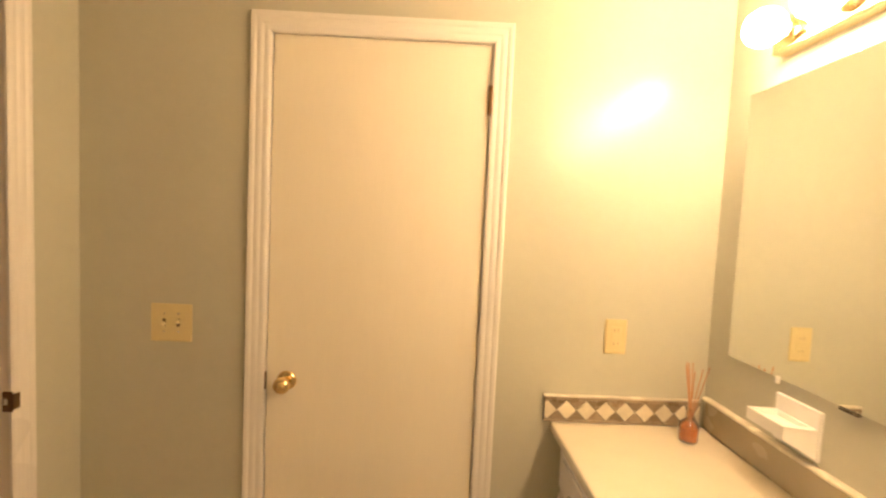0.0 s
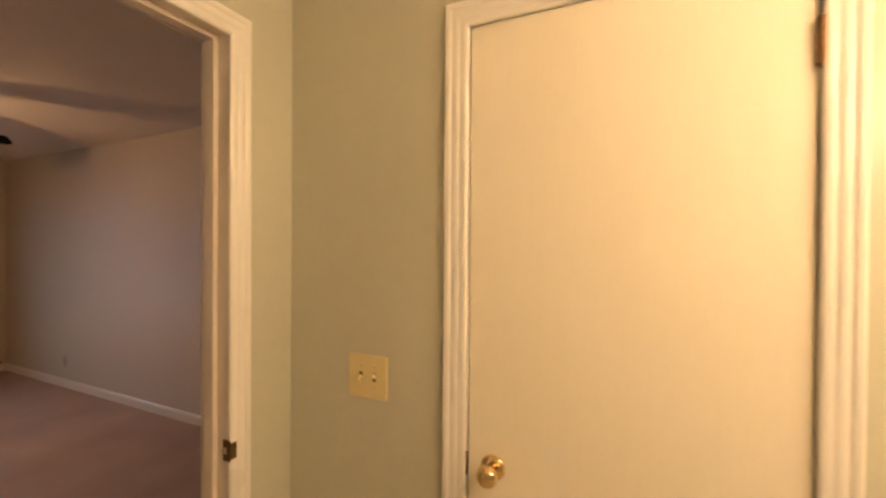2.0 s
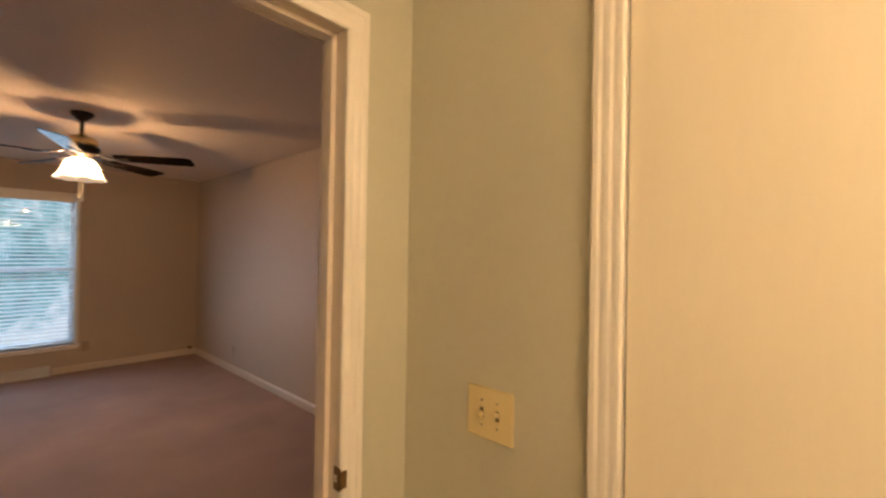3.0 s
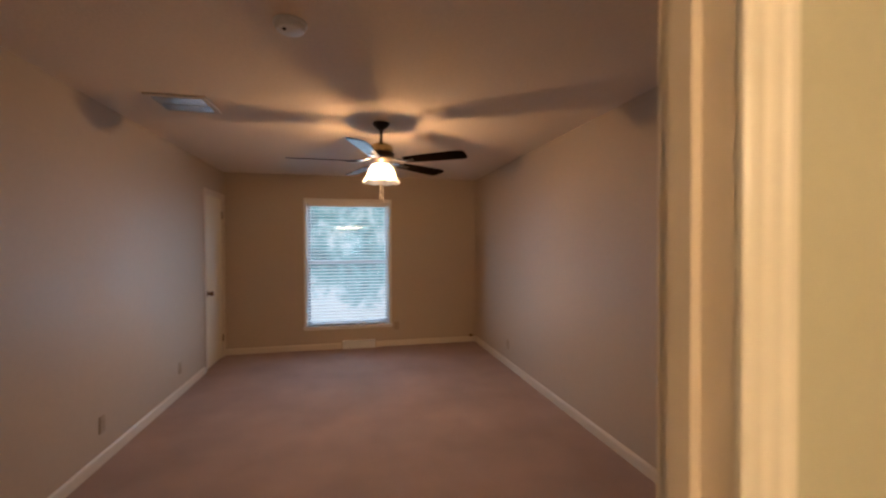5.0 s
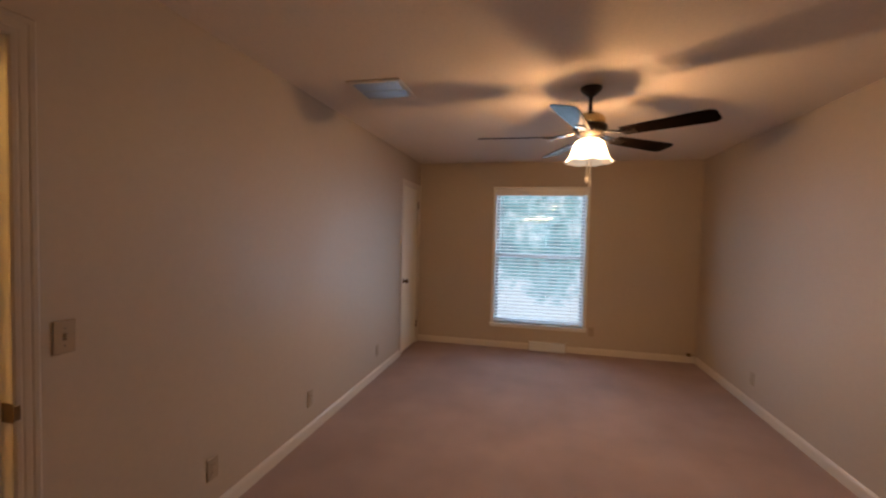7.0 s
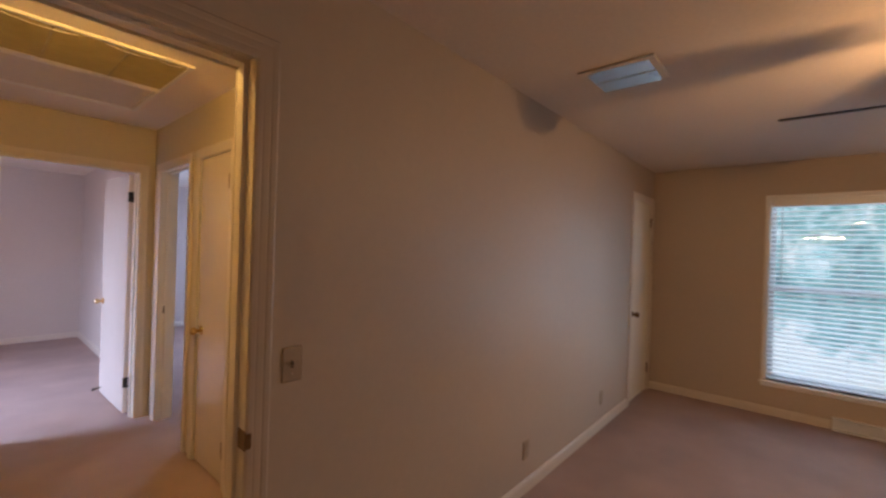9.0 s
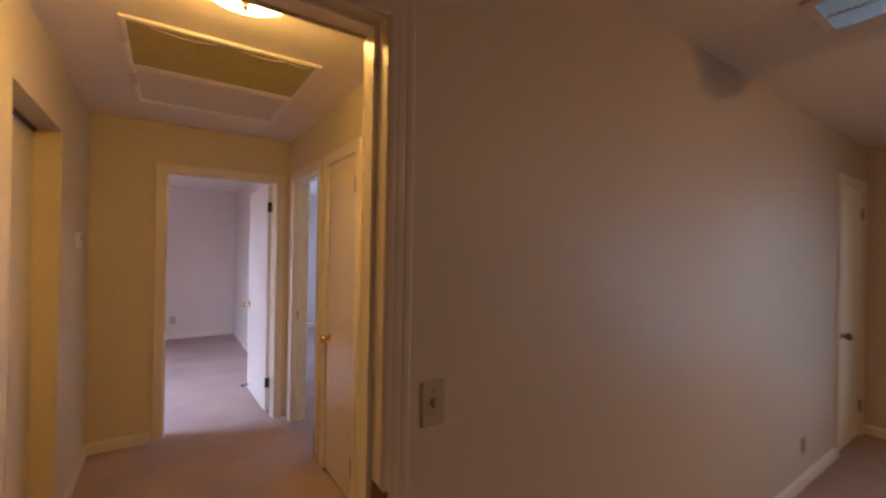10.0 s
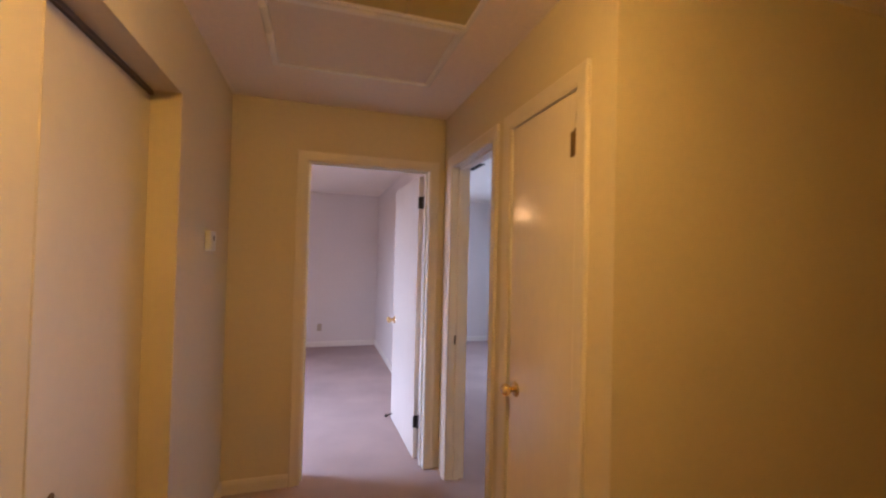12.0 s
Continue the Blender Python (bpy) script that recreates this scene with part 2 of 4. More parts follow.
def lathe(bm, profile, m=Matrix(), seg=28, wave=0.0, waves=8):
    """Turns (radius, height) pairs round z; wave scallops the last ring."""
    rings = []
    for k, (r, z) in enumerate(profile):
        ring = []
        for i in range(seg):
            a = 2 * math.pi * i / seg
            w = 1 + wave * math.cos(waves * a) * (k / (len(profile) - 1)) ** 2
            ring.append(bm.verts.new(m @ Vector((r * w * math.cos(a), r * w * math.sin(a), z))))
        rings.append(ring)
    for a, b in zip(rings, rings[1:]):
        for i in range(seg):
            bm.faces.new((a[i], a[(i + 1) % seg], b[(i + 1) % seg], b[i]))
    if profile[0][0] > 1e-4 and not wave:
        bm.faces.new(rings[0][::-1])
    if profile[-1][0] > 1e-4 and not wave:
        bm.faces.new(rings[-1])


def tube(bm, a, b, r, seg=10):
    a, b = Vector(a), Vector(b)
    q = (b - a).to_track_quat("Z", "Y").to_matrix().to_4x4()
    lathe(bm, [(r, 0), (r, (b - a).length)], Matrix.Translation(a) @ q, seg)


def sweep(bm, profile, path):
    """Joins copies of one profile, laid by path(u, d) lists, into a moulding with mitred corners."""
    rings = [[bm.verts.new(at(u, d)) for u, d in profile] for at in path]
    for a, b in zip(rings, rings[1:]):
        for i in range(len(profile)):
            j = (i + 1) % len(profile)
            bm.faces.new((a[i], a[j], b[j], b[i]))
    bm.faces.new(rings[0][::-1])
    bm.faces.new(rings[-1])


def part(name, bm, material, parent=None, label="", smooth=False):
    bmesh.ops.recalc_face_normals(bm, faces=bm.faces)
    me = bpy.data.meshes.new(name)
    bm.to_mesh(me)
    bm.free()
    me.materials.append(material)
    if smooth:
        for p in me.polygons:
            p.use_smooth = True
        me.set_sharp_from_angle(angle=radians(38))
    ob = new(name, me)
    if parent is not None:
        ob.parent = parent
    if label:
        ob["label"] = label
    return ob


def one(name, material, parent, *boxes, bevel=0.0, label="", segments=1):
    bm = bmesh.new()
    for b in boxes:
        block(bm, *b, bevel=bevel, segments=segments)
    return part(name, bm, material, parent, label)


def turned(name, material, parent, profile, m=Matrix(), seg=28, label=""):
    bm = bmesh.new()
    lathe(bm, profile, m, seg)
    return part(name, bm, material, parent, label, smooth=True)


def empty(name, label, category, kind="", group="", at=(0, 0, 0)):
    ob = new(name)
    ob.empty_display_size, ob.location = 0.1, at
    return tagged(ob, label, category, group, kind)


def frame_of(axis, plane, out):
    """Maps (along, depth out of the wall, height) to the world, for a wall whose normal is axis, facing out (+1 or -1)."""
    if axis == "x":
        return lambda a, d, z: Vector((plane + out * d, a, z))
    return lambda a, d, z: Vector((a, plane + out * d, z))


def cells(bm, at, a0, a1, z0, z1, thick, holes):
    """A wall of real thickness with holes right through it, as one closed mesh."""
    xs = sorted({a0, a1, *[h[0] for h in holes], *[h[1] for h in holes]})
    zs = sorted({z0, z1, *[h[2] for h in holes], *[h[3] for h in holes]})
    verts = {}

    def v(i, j, d):
        if (i, j, d) not in verts:
            verts[i, j, d] = bm.verts.new(at(xs[i], -thick * d, zs[j]))
        return verts[i, j, d]

    def solid(i, j):
        if not (0 <= i < len(xs) - 1 and 0 <= j < len(zs) - 1):
            return False
        ca, cz = (xs[i] + xs[i + 1]) / 2, (zs[j] + zs[j + 1]) / 2
        return not any(h[0] < ca < h[1] and h[2] < cz < h[3] for h in holes)

    for i in range(len(xs) - 1):
        for j in range(len(zs) - 1):
            if not solid(i, j):
                continue
            for d in (0, 1):
                bm.faces.new((v(i, j, d), v(i + 1, j, d), v(i + 1, j + 1, d), v(i, j + 1, d)))
            for di, dj, p, q in ((-1, 0, (i, j), (i, j + 1)), (1, 0, (i + 1, j), (i + 1, j + 1)), (0, -1, (i, j), (i + 1, j)), (0, 1, (i, j + 1), (i + 1, j + 1))):
                if not solid(i + di, j + dj):
                    bm.faces.new((v(*p, 0), v(*q, 0), v(*q, 1), v(*p, 1)))


def wall(name, axis, plane, out, a0, a1, thick, material, label, holes=(), back=None, top=2.40):
    bm = bmesh.new()
    cells(bm, frame_of(axis, plane, out), a0, a1, 0.0, top, thick, list(holes))
    ob = part(name, bm, material)
    if back:
        ob.data.materials.append(back)
        k = 0 if axis == "x" else 1
        limit = plane - out * thick * 0.5
        for p in ob.data.polygons:
            if (p.center[k] - limit) * out < 0:
                p.material_index = 1
    return tagged(ob, label, "wall", kind="structure")


CASING = [(0.0, 0.0), (0.0, 0.009), (0.005, 0.0125), (0.013, 0.0132), (0.017, 0.0124), (0.022, 0.0124), (0.028, 0.0146), (0.036, 0.0150), (0.040, 0.0141), (0.044, 0.0141), (0.050, 0.0170), (0.060, 0.0172), (0.064, 0.014), (0.064, 0.0)]
PLAINCASING = [(0.0, 0.0), (0.0, 0.008), (0.012, 0.013), (0.038, 0.014), (0.060, 0.017), (0.068, 0.014), (0.068, 0.0)]
WORNCASING = [(0.0, 0.0), (0.0, 0.009), (0.007, 0.0125), (0.018, 0.0130), (0.023, 0.0124), (0.029, 0.0137), (0.042, 0.0140), (0.047, 0.0135), (0.053, 0.0152), (0.066, 0.0155), (0.073, 0.011), (0.073, 0.0)]
BASE = [(0.0, 0.0), (0.013, 0.0), (0.013, 0.058), (0.010, 0.068), (0.006, 0.076), (0.0, 0.080)]


def casing(parent, axis, plane, out, a, b, h, profile=CASING, paint=None):
    at = frame_of(axis, plane, out)
    bm = bmesh.new()
    sweep(bm, profile, [lambda u, d: at(a - u, d, 0.003), lambda u, d: at(a - u, d, h + u), lambda u, d: at(b + u, d, h + u), lambda u, d: at(b + u, d, 0.003)])
    return part("casing", bm, paint or (TRIM if profile is CASING else SHADEDTRIM), parent)


def jamb(parent, axis, plane, out, a, b, h, thick, t=0.018, stop=None, stop_depth=0.034, paint=None):
    """Lining of an opening, and the stop that the leaf shuts against at that depth from the face."""
    at = frame_of(axis, plane, out)
    bm = bmesh.new()

    def solid(a0, a1, d0, d1, z0, z1):
        p, q = at(a0, -d0, z0), at(a1, -d1, z1)
        block(bm, p.x, q.x, p.y, q.y, p.z, q.z)

    solid(a, a + t, -0.002, thick + 0.002, 0.002, h)
    solid(b - t, b, -0.002, thick + 0.002, 0.002, h)
    solid(a + t, b - t, -0.002, thick + 0.002, h - t, h)
    if stop is not None:
        s = 0.013
        solid(a + t, a + t + s, stop, stop + stop_depth, 0.002, h - t)
        solid(b - t - s, b - t, stop, stop + stop_depth, 0.002, h - t)
        solid(a + t + s, b - t - s, stop, stop + stop_depth, h - t - s, h - t)
    return part("jamb", bm, paint or TRIM, parent)


def baseboard(axis, plane, out, a, b, label="white painted wooden baseboard along the wall"):
    at = frame_of(axis, plane, out)
    bm = bmesh.new()
    sweep(bm, BASE, [lambda d, z: at(a, d, z), lambda d, z: at(b, d, z)])
    return tagged(part("baseboard", bm, SHADEDTRIM), label, "baseboard", kind="structure")


def knob_on(parent, m, material, label=""):
    """Round door knob with its rose; m puts it on the leaf with z pointing out of it."""
    k = turned("door_knob", material, parent, [(0.0, 0.066), (0.012, 0.066), (0.021, 0.062), (0.0265, 0.053), (0.0275, 0.046), (0.024, 0.037), (0.015, 0.029), (0.011, 0.022), (0.011, 0.008)], m, 32, label)
    turned("rose", material, k, [(0.010, 0.012), (0.020, 0.010), (0.030, 0.006), (0.033, 0.002), (0.033, -0.001)], m, 32)
    return k


def hinge_on(parent, m, material):
    """Butt hinge: barrel of knuckles along local z, leaf behind it."""
    bm = bmesh.new()
    for k in range(5):
        lathe(bm, [(0.0085, -0.044 + k * 0.0178), (0.0085, -0.044 + k * 0.0178 + 0.0168)], m, 14)
    lathe(bm, [(0.0045, 0.0445), (0.0045, 0.049), (0.001, 0.051)], m, 12)
    lathe(bm, [(0.001, -0.051), (0.0045, -0.049), (0.0045, -0.0445)], m, 12)
    v = bmesh.ops.create_cube(bm, size=1, matrix=m @ Matrix.Translation((0.008, 0.004, 0)) @ Matrix.Diagonal((0.026, 0.002, 0.088, 1)))
    return part("hinge", bm, material, parent, smooth=True)


AX = {("y", -1): pose(0, 0, 0, 90, 0, 0), ("y", 1): pose(0, 0, 0, -90, 0, 0), ("x", 1): pose(0, 0, 0, 0, 90, 0), ("x", -1): pose(0, 0, 0, 0, -90, 0)}


def outwards(p, axis, out):
    """A pose at p whose z points out of a wall."""
    return Matrix.Translation(p) @ AX[axis, out]


# ---- the shell: floors, ceiling, walls ----
H = 2.40
tagged(one("floor", CARPET, None, (-6.60, 1.35, -7.60, 2.95, -0.20, 0.0)), "pinkish beige wall-to-wall carpet with worn pile", "carpet", kind="structure")
tagged(one("bathroom_floor", VINYL, None, (-0.874, 1.219, -0.60, 1.616, 0.0005, 0.005)), "pale vinyl bathroom floor", "floor", kind="structure")
tagged(one("ceiling", CEILING, None, (-6.60, 1.35, -7.60, -0.69, H, H + 0.2), (-0.94, 1.35, -0.69, 2.95, H, H + 0.2)), "off-white ceiling with a light sprayed texture", "ceiling", kind="structure")
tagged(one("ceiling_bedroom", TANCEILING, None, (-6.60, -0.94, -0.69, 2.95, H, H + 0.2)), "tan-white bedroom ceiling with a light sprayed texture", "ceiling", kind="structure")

# bathroom door, doorway to the bedroom, doorway to the hall, hall openings
BD = (-0.277, 0.429, 2.035)
WD = (0.612, 1.388, 2.035)
HD = (-1.972, -1.205, 2.035)
CD = (-6.325, -5.712, 2.035)
ED = (-2.572, -1.750, 2.052)
SD = (-2.335, -1.545, 2.035)
RD = (-3.32, -2.66, 2.035)
LD = (-2.447, -1.957, 2.035)
WIN = (0.392, 1.532, 0.325, 2.058)


BX, BY = 0.035, -0.083  # the vanity corner stands this far along from its own zero


def hole(o):
    return (o[0] - 0.018, o[1] + 0.018, 0.0, o[2] + 0.018)


wall("wall_bedroom_west", "x", -6.43, 1, -0.75, 2.93, 0.16, BEIGE, "beige painted bedroom wall with one window", [WIN])
wall("wall_bedroom_north", "y", 2.806, -1, -6.43, -0.887, 0.124, BEIGE, "plain beige painted bedroom wall")
wall("wall_bedroom_south", "y", -0.622, 1, -6.43, 1.34, 0.128, BEIGE, "beige painted bedroom wall with two doorways", [hole(HD), hole(CD)], back=CREAM)
wall("wall_bathroom_west", "x", -0.887, 1, -0.622, 2.806, 0.10, SAGE, "sage painted wall with the bedroom doorway", [hole(WD)], back=BEIGE)
wall("wall_bathroom_north", "y", 1.617, -1, -0.887, 1.345, 0.12, SAGE, "sage painted bathroom wall with a closed door", [hole(BD)])
wall("wall_bathroom_east", "x", 1.209, -1, -0.622, 1.617, 0.125, SAGE, "sage painted bathroom wall behind the mirror")
wall("wall_bathroom_south", "y", -0.612, 1, -0.887, 1.22, 0.009, SAGE, "sage painted bathroom wall")
wall("wall_hall_east", "x", -1.097, -1, -3.50, -0.75, 0.125, CREAM, "cream painted hall wall with a recessed closet door", [(ED[0], ED[1], 0, ED[2])])
wall("wall_hall_south", "y", -3.50, 1, -2.565, 0.75, 0.12, CREAM, "cream painted wall at the end of the hall", [hole(SD)], back=PALEWALL)
wall("wall_hall_west", "x", -2.445, 1, -3.50, -1.89, 0.12, CREAM, "cream painted hall wall with two doorways", [hole(RD), hole(LD)], back=PALEWALL)
wall("wall_passage", "y", -1.77, 1, -4.60, -2.445, 0.12, CREAM, "cream painted wall of the side passage")
wall("wall_passage_end", "x", -4.50, 1, -1.77, -0.75, 0.10, CREAM, "cream painted end wall of the side passage")
wall("wall_room_divider", "x", -2.53, 1, -7.465, -3.62, 0.12, PALEWALL, "plain pale wall between two bedrooms")
wall("wall_rooms_south", "y", -7.465, 1, -5.12, 0.75, 0.12, PALEWALL, "plain pale far wall of the back bedrooms")
wall("wall_back_bedroom_east", "x", 0.60, -1, -7.465, -3.62, 0.12, PALEWALL, "pale painted bedroom wall with a window", [(-5.1, -4.0, 0.33, 2.05)])
wall("wall_side_bedroom_west", "x", -4.98, 1, -7.465, -2.55, 0.14, PALEWALL, "pale painted bedroom wall with a window", [(-6.1, -4.7, 0.33, 2.05)])
wall("wall_side_bedroom_north", "y", -2.60, -1, -4.98, -2.565, 0.05, PALEWALL, "plain pale bedroom wall")
# plain backs that close the closets behind shut doors
wall("wall_linen_closet_back", "x", -3.10, 1, -2.55, -1.891, 0.05, CREAM, "plain closet back wall")
wall("wall_hall_closet_back", "x", -0.40, -1, -3.0, -0.75, 0.05, CREAM, "plain closet back wall")
wall("wall_hall_closet_side", "y", -3.0, 1, -0.945, -0.40, 0.05, CREAM, "plain closet side wall")
wall("wall_bedroom_closet_back", "y", -1.35, 1, -6.43, -5.50, 0.05, BEIGE, "plain closet back wall")
wall("wall_bedroom_closet_side", "x", -5.50, -1, -1.35, -0.75, 0.05, BEIGE, "plain closet side wall")
wall("wall_bedroom_closet_outer", "x", -6.43, 1, -1.40, -0.75, 0.05, BEIGE, "plain closet side wall")
wall("wall_bath_closet_back", "y", 2.40, -1, -0.887, 1.29, 0.05, SAGE, "plain closet back wall")
wall("wall_bath_closet_side", "x", 1.29, -1, 1.74, 2.45, 0.05, SAGE, "plain closet side wall")

# baseboards
baseboard("x", -6.43, 1, -0.63, 0.86)
baseboard("x", -6.43, 1, 1.335, 2.806)
baseboard("y", 2.806, -1, -6.417, -0.987)
baseboard("y", -0.622, 1, -5.695, -2.047)
baseboard("x", -0.987, -1, 1.455, 2.793)
baseboard("y", 1.617, -1, -0.887, BD[0] - 0.066)
baseboard("y", 1.617, -1, BD[1] + 0.066, 0.70)
baseboard("x", -0.887, 1, 1.455, 1.604)
baseboard("x", -1.097, -1, -3.50, ED[0] - 0.006)
baseboard("x", -1.097, -1, ED[1] + 0.006, -0.765)
baseboard("y", -3.50, 1, SD[1] + 0.070, -1.11)
baseboard("x", -2.445, 1, LD[1] + 0.070, -1.77)
baseboard("y", -1.77, 1, -4.49, -2.445)
baseboard("y", -7.465, 1, -2.517, 0.587)
baseboard("y", -7.465, 1, -4.967, -2.663)
baseboard("x", -2.53, 1, -7.452, -3.63)


# ---- doors and doorways ----
def leaf(parent, axis, plane, out, a, b, z1, t=0.035, material=DOORPAINT):
    at = frame_of(axis, plane, out)
    p, q = at(a, 0, 0.012), at(b, -t, z1)
    return one("leaf", material, parent, (p.x, q.x, p.y, q.y, p.z, q.z), bevel=0.0025)


# the closed bathroom door
d = empty("door_1", "closed flush white bathroom door in fluted white casing", "door", "structure")
casing(d, "y", 1.617, -1, BD[0], BD[1], BD[2] - 0.006)
jamb(d, "y", 1.617, -1, BD[0] - 0.018, BD[1] + 0.018, BD[2] + 0.018, 0.12, stop=0.042)
leaf(d, "y", 1.621, -1, BD[0] + 0.003, BD[1] - 0.0015, BD[2] - 0.004)
knob_on(d, outwards((BD[0] + 0.070, 1.621, 0.900), "y", -1), BRASS, "polished brass knob")
for z in (1.852, 0.22):
    hinge_on(d, Matrix.Translation((BD[1] - 0.001, 1.6135, z)), DARKBRASS)
one("latch_plate", DARKBRASS, d, (BD[0] - 0.006, BD[0] + 0.003, 1.611, 1.620, 0.870, 0.930), bevel=0.001)

# doorway from the bathroom to the bedroom
d = empty("door_2", "open doorway in fluted white casing between bathroom and bedroom", "doorway", "structure")
casing(d, "x", -0.887, 1, WD[0], WD[1], WD[2] - 0.006)
casing(d, "x", -0.987, -1, WD[0], WD[1], WD[2] - 0.006, paint=SHADEDTRIM)
jamb(d, "x", -0.887, 1, WD[0] - 0.018, WD[1] + 0.018, WD[2] + 0.018, 0.10, stop=0.042, paint=SHADEDTRIM)
one("strike_plate", DARKBRASS, d, (-0.902, -0.874, WD[1] - 0.0024, WD[1] + 0.001, 0.872, 0.930), (-0.8760, -0.8705, WD[1] - 0.003, WD[1] + 0.017, 0.879, 0.923), bevel=0.0011)
one("bolt_hole", SHADEDTRIM, d, (-0.897, -0.887, WD[1] - 0.0030, WD[1] - 0.0025, 0.892, 0.910))

# doorway from the bedroom to the hall
d = empty("door_3", "open doorway in white casing between bedroom and hall", "doorway", "structure")
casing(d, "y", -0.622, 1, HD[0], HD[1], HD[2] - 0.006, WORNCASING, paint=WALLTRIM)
casing(d, "y", -0.75, -1, HD[0], HD[1], HD[2] - 0.006, paint=SHADEDTRIM)
# darker trim puts the shadow of the stop into the jamb's colour
jamb(d, "y", -0.622, 1, HD[0] - 0.018, HD[1] + 0.018, HD[2] + 0.018, 0.12, stop=0.046, paint=SHADEDTRIM)
one("strike_plate", DARKBRASS, d, (HD[0] - 0.001, HD[0] + 0.0024, -0.660, -0.610, 0.855, 0.915), (HD[0] - 0.016, HD[0] + 0.003, -0.6110, -0.6060, 0.862, 0.908), bevel=0.0011)

# closed closet door at the far end of the bedroom
d = empty("door_4", "closed white bedroom closet door beside the window wall", "door", "structure")
casing(d, "y", -0.622, 1, CD[0], CD[1], CD[2] - 0.006, PLAINCASING)
jamb(d, "y", -0.622, 1, CD[0] - 0.018, CD[1] + 0.018, CD[2] + 0.018, 0.12, stop=0.042)
leaf(d, "y", -0.626, 1, CD[0] + 0.003, CD[1] - 0.003, CD[2] - 0.004)
knob_on(d, outwards((CD[1] - 0.055, -0.626, 0.885), "y", 1), DARKBRASS, "dark brass knob")
for z in (1.83, 0.25):
    hinge_on(d, Matrix.Translation((CD[0] + 0.001, -0.618, z)), DARKBRASS)

# recessed sliding closet door in the hall
d = empty("door_5", "closed plain white closet door set deep in its opening", "door", "structure")
one("leaf", SHADEDTRIM, d, (-0.995, -0.970, ED[0] + 0.002, ED[1] - 0.002, 0.012, ED[2] - 0.022), bevel=0.002)
# thin dark strip standing in for the shadow line above the leaf
one("head_shade", SLOTSHADE, d, (-1.005, -0.968, ED[0] + 0.001, ED[1] - 0.001, ED[2] - 0.020, ED[2] - 0.002), bevel=0.002)
one("jamb", CREAM, d, (-1.099, -0.971, ED[0] - 0.004, ED[0] + 0.001, 0.003, ED[2]), (-1.099, -0.971, ED[1] - 0.001, ED[1] + 0.004, 0.003, ED[2]), (-1.099, -0.971, ED[0] - 0.004, ED[1] + 0.004, ED[2] - 0.001, ED[2] + 0.004), bevel=0.0008)
turned("finger_pull", DARKBRASS, d, [(0.0, 0.003), (0.006, 0.003), (0.009, 0.005), (0.011, 0.004), (0.011, -0.001)], outwards((-0.995, -2.04, 0.82), "x", -1), 24, "small tarnished pull")

# doorway to the back bedroom with its door swung in
d = empty("door_6", "white door standing open into the back bedroom", "door", "structure")
casing(d, "y", -3.50, 1, SD[0], SD[1], SD[2] - 0.006, PLAINCASING)
jamb(d, "y", -3.50, 1, SD[0] - 0.018, SD[1] + 0.018, SD[2] + 0.018, 0.12, stop=0.045)
swing = Matrix.Translation((SD[0] + 0.004, -3.632, 0)) @ pose(0, 0, 0, 0, 0, 2.0)
bm = bmesh.new()
block(bm, 0.0, 0.035, -0.775, -0.004, 0.014, 2.018, bevel=0.0025)
bm.transform(swing)
part("leaf", bm, GLOSSDOOR, d)
knob_on(d, swing @ outwards((0.035, -0.715, 0.885), "x", 1), BRASS, "brass knob")
knob_on(d, swing @ outwards((0.0, -0.715, 0.885), "x", -1), BRASS, "brass knob")
for z in (1.83, 0.27):
    one("hinge", BLACK, d, (SD[0] - 0.006, SD[0] + 0.013, -3.642, -3.612, z - 0.045, z + 0.045), (SD[0] - 0.004, SD[0] + 0.042, -3.6365, -3.6335, z - 0.043, z + 0.043), bevel=0.003, label="black hinge")
bm = bmesh.new()
tube(bm, swing @ Vector((0.036, -0.70, 0.075)), swing @ Vector((0.085, -0.70, 0.062)), 0.006)
lathe(bm, [(0.0, 0.0), (0.013, 0.001), (0.014, 0.016), (0.008, 0.020)], Matrix.Translation(swing @ Vector((0.082, -0.70, 0.062))) @ AX["x", 1], 16)
part("door_stop", bm, BLACK, d, "black rubber door stop", smooth=True)

# doorway to the side bedroom
d = empty("door_7", "open doorway in white casing to the side bedroom", "doorway", "structure")
casing(d, "x", -2.445, 1, RD[0], RD[1], RD[2] - 0.006, PLAINCASING)
jamb(d, "x", -2.445, 1, RD[0] - 0.018, RD[1] + 0.018, RD[2] + 0.018, 0.12, stop=0.046)
one("strike_plate", BLACK, d, (-2.515, -2.481, RD[0] - 0.001, RD[0] + 0.003, 0.875, 0.935), bevel=0.0006)

# linen closet
d = empty("door_8", "closed narrow glossy white linen closet door", "door", "structure")
casing(d, "x", -2.445, 1, LD[0], LD[1], LD[2] - 0.006, PLAINCASING)
jamb(d, "x", -2.445, 1, LD[0] - 0.018, LD[1] + 0.018, LD[2] + 0.018, 0.12, stop=0.042)
leaf(d, "x", -2.449, 1, LD[0] + 0.003, LD[1] - 0.003, LD[2] - 0.006, material=GLOSSDOOR)
knob_on(d, outwards((-2.449, LD[0] + 0.070, 0.885), "x", 1), BRASS, "bright brass knob")
for z in (1.845, 0.22):
    hinge_on(d, Matrix.Translation((-2.4415, LD[1] - 0.001, z)) @ pose(0, 0, 0, 0, 0, 90), DARKBRASS)
    one("hinge_plate", DARKBRASS, d, (-2.4492, -2.4464, LD[1] - 0.044, LD[1] - 0.022, z - 0.044, z + 0.044), bevel=0.0006)


# ---- bedroom window, blind and the garden beyond ----
w = empty("window_1", "white double-hung window with daylight behind it", "window", "structure")
y0, y1, z0, z1 = WIN
bm = bmesh.new()
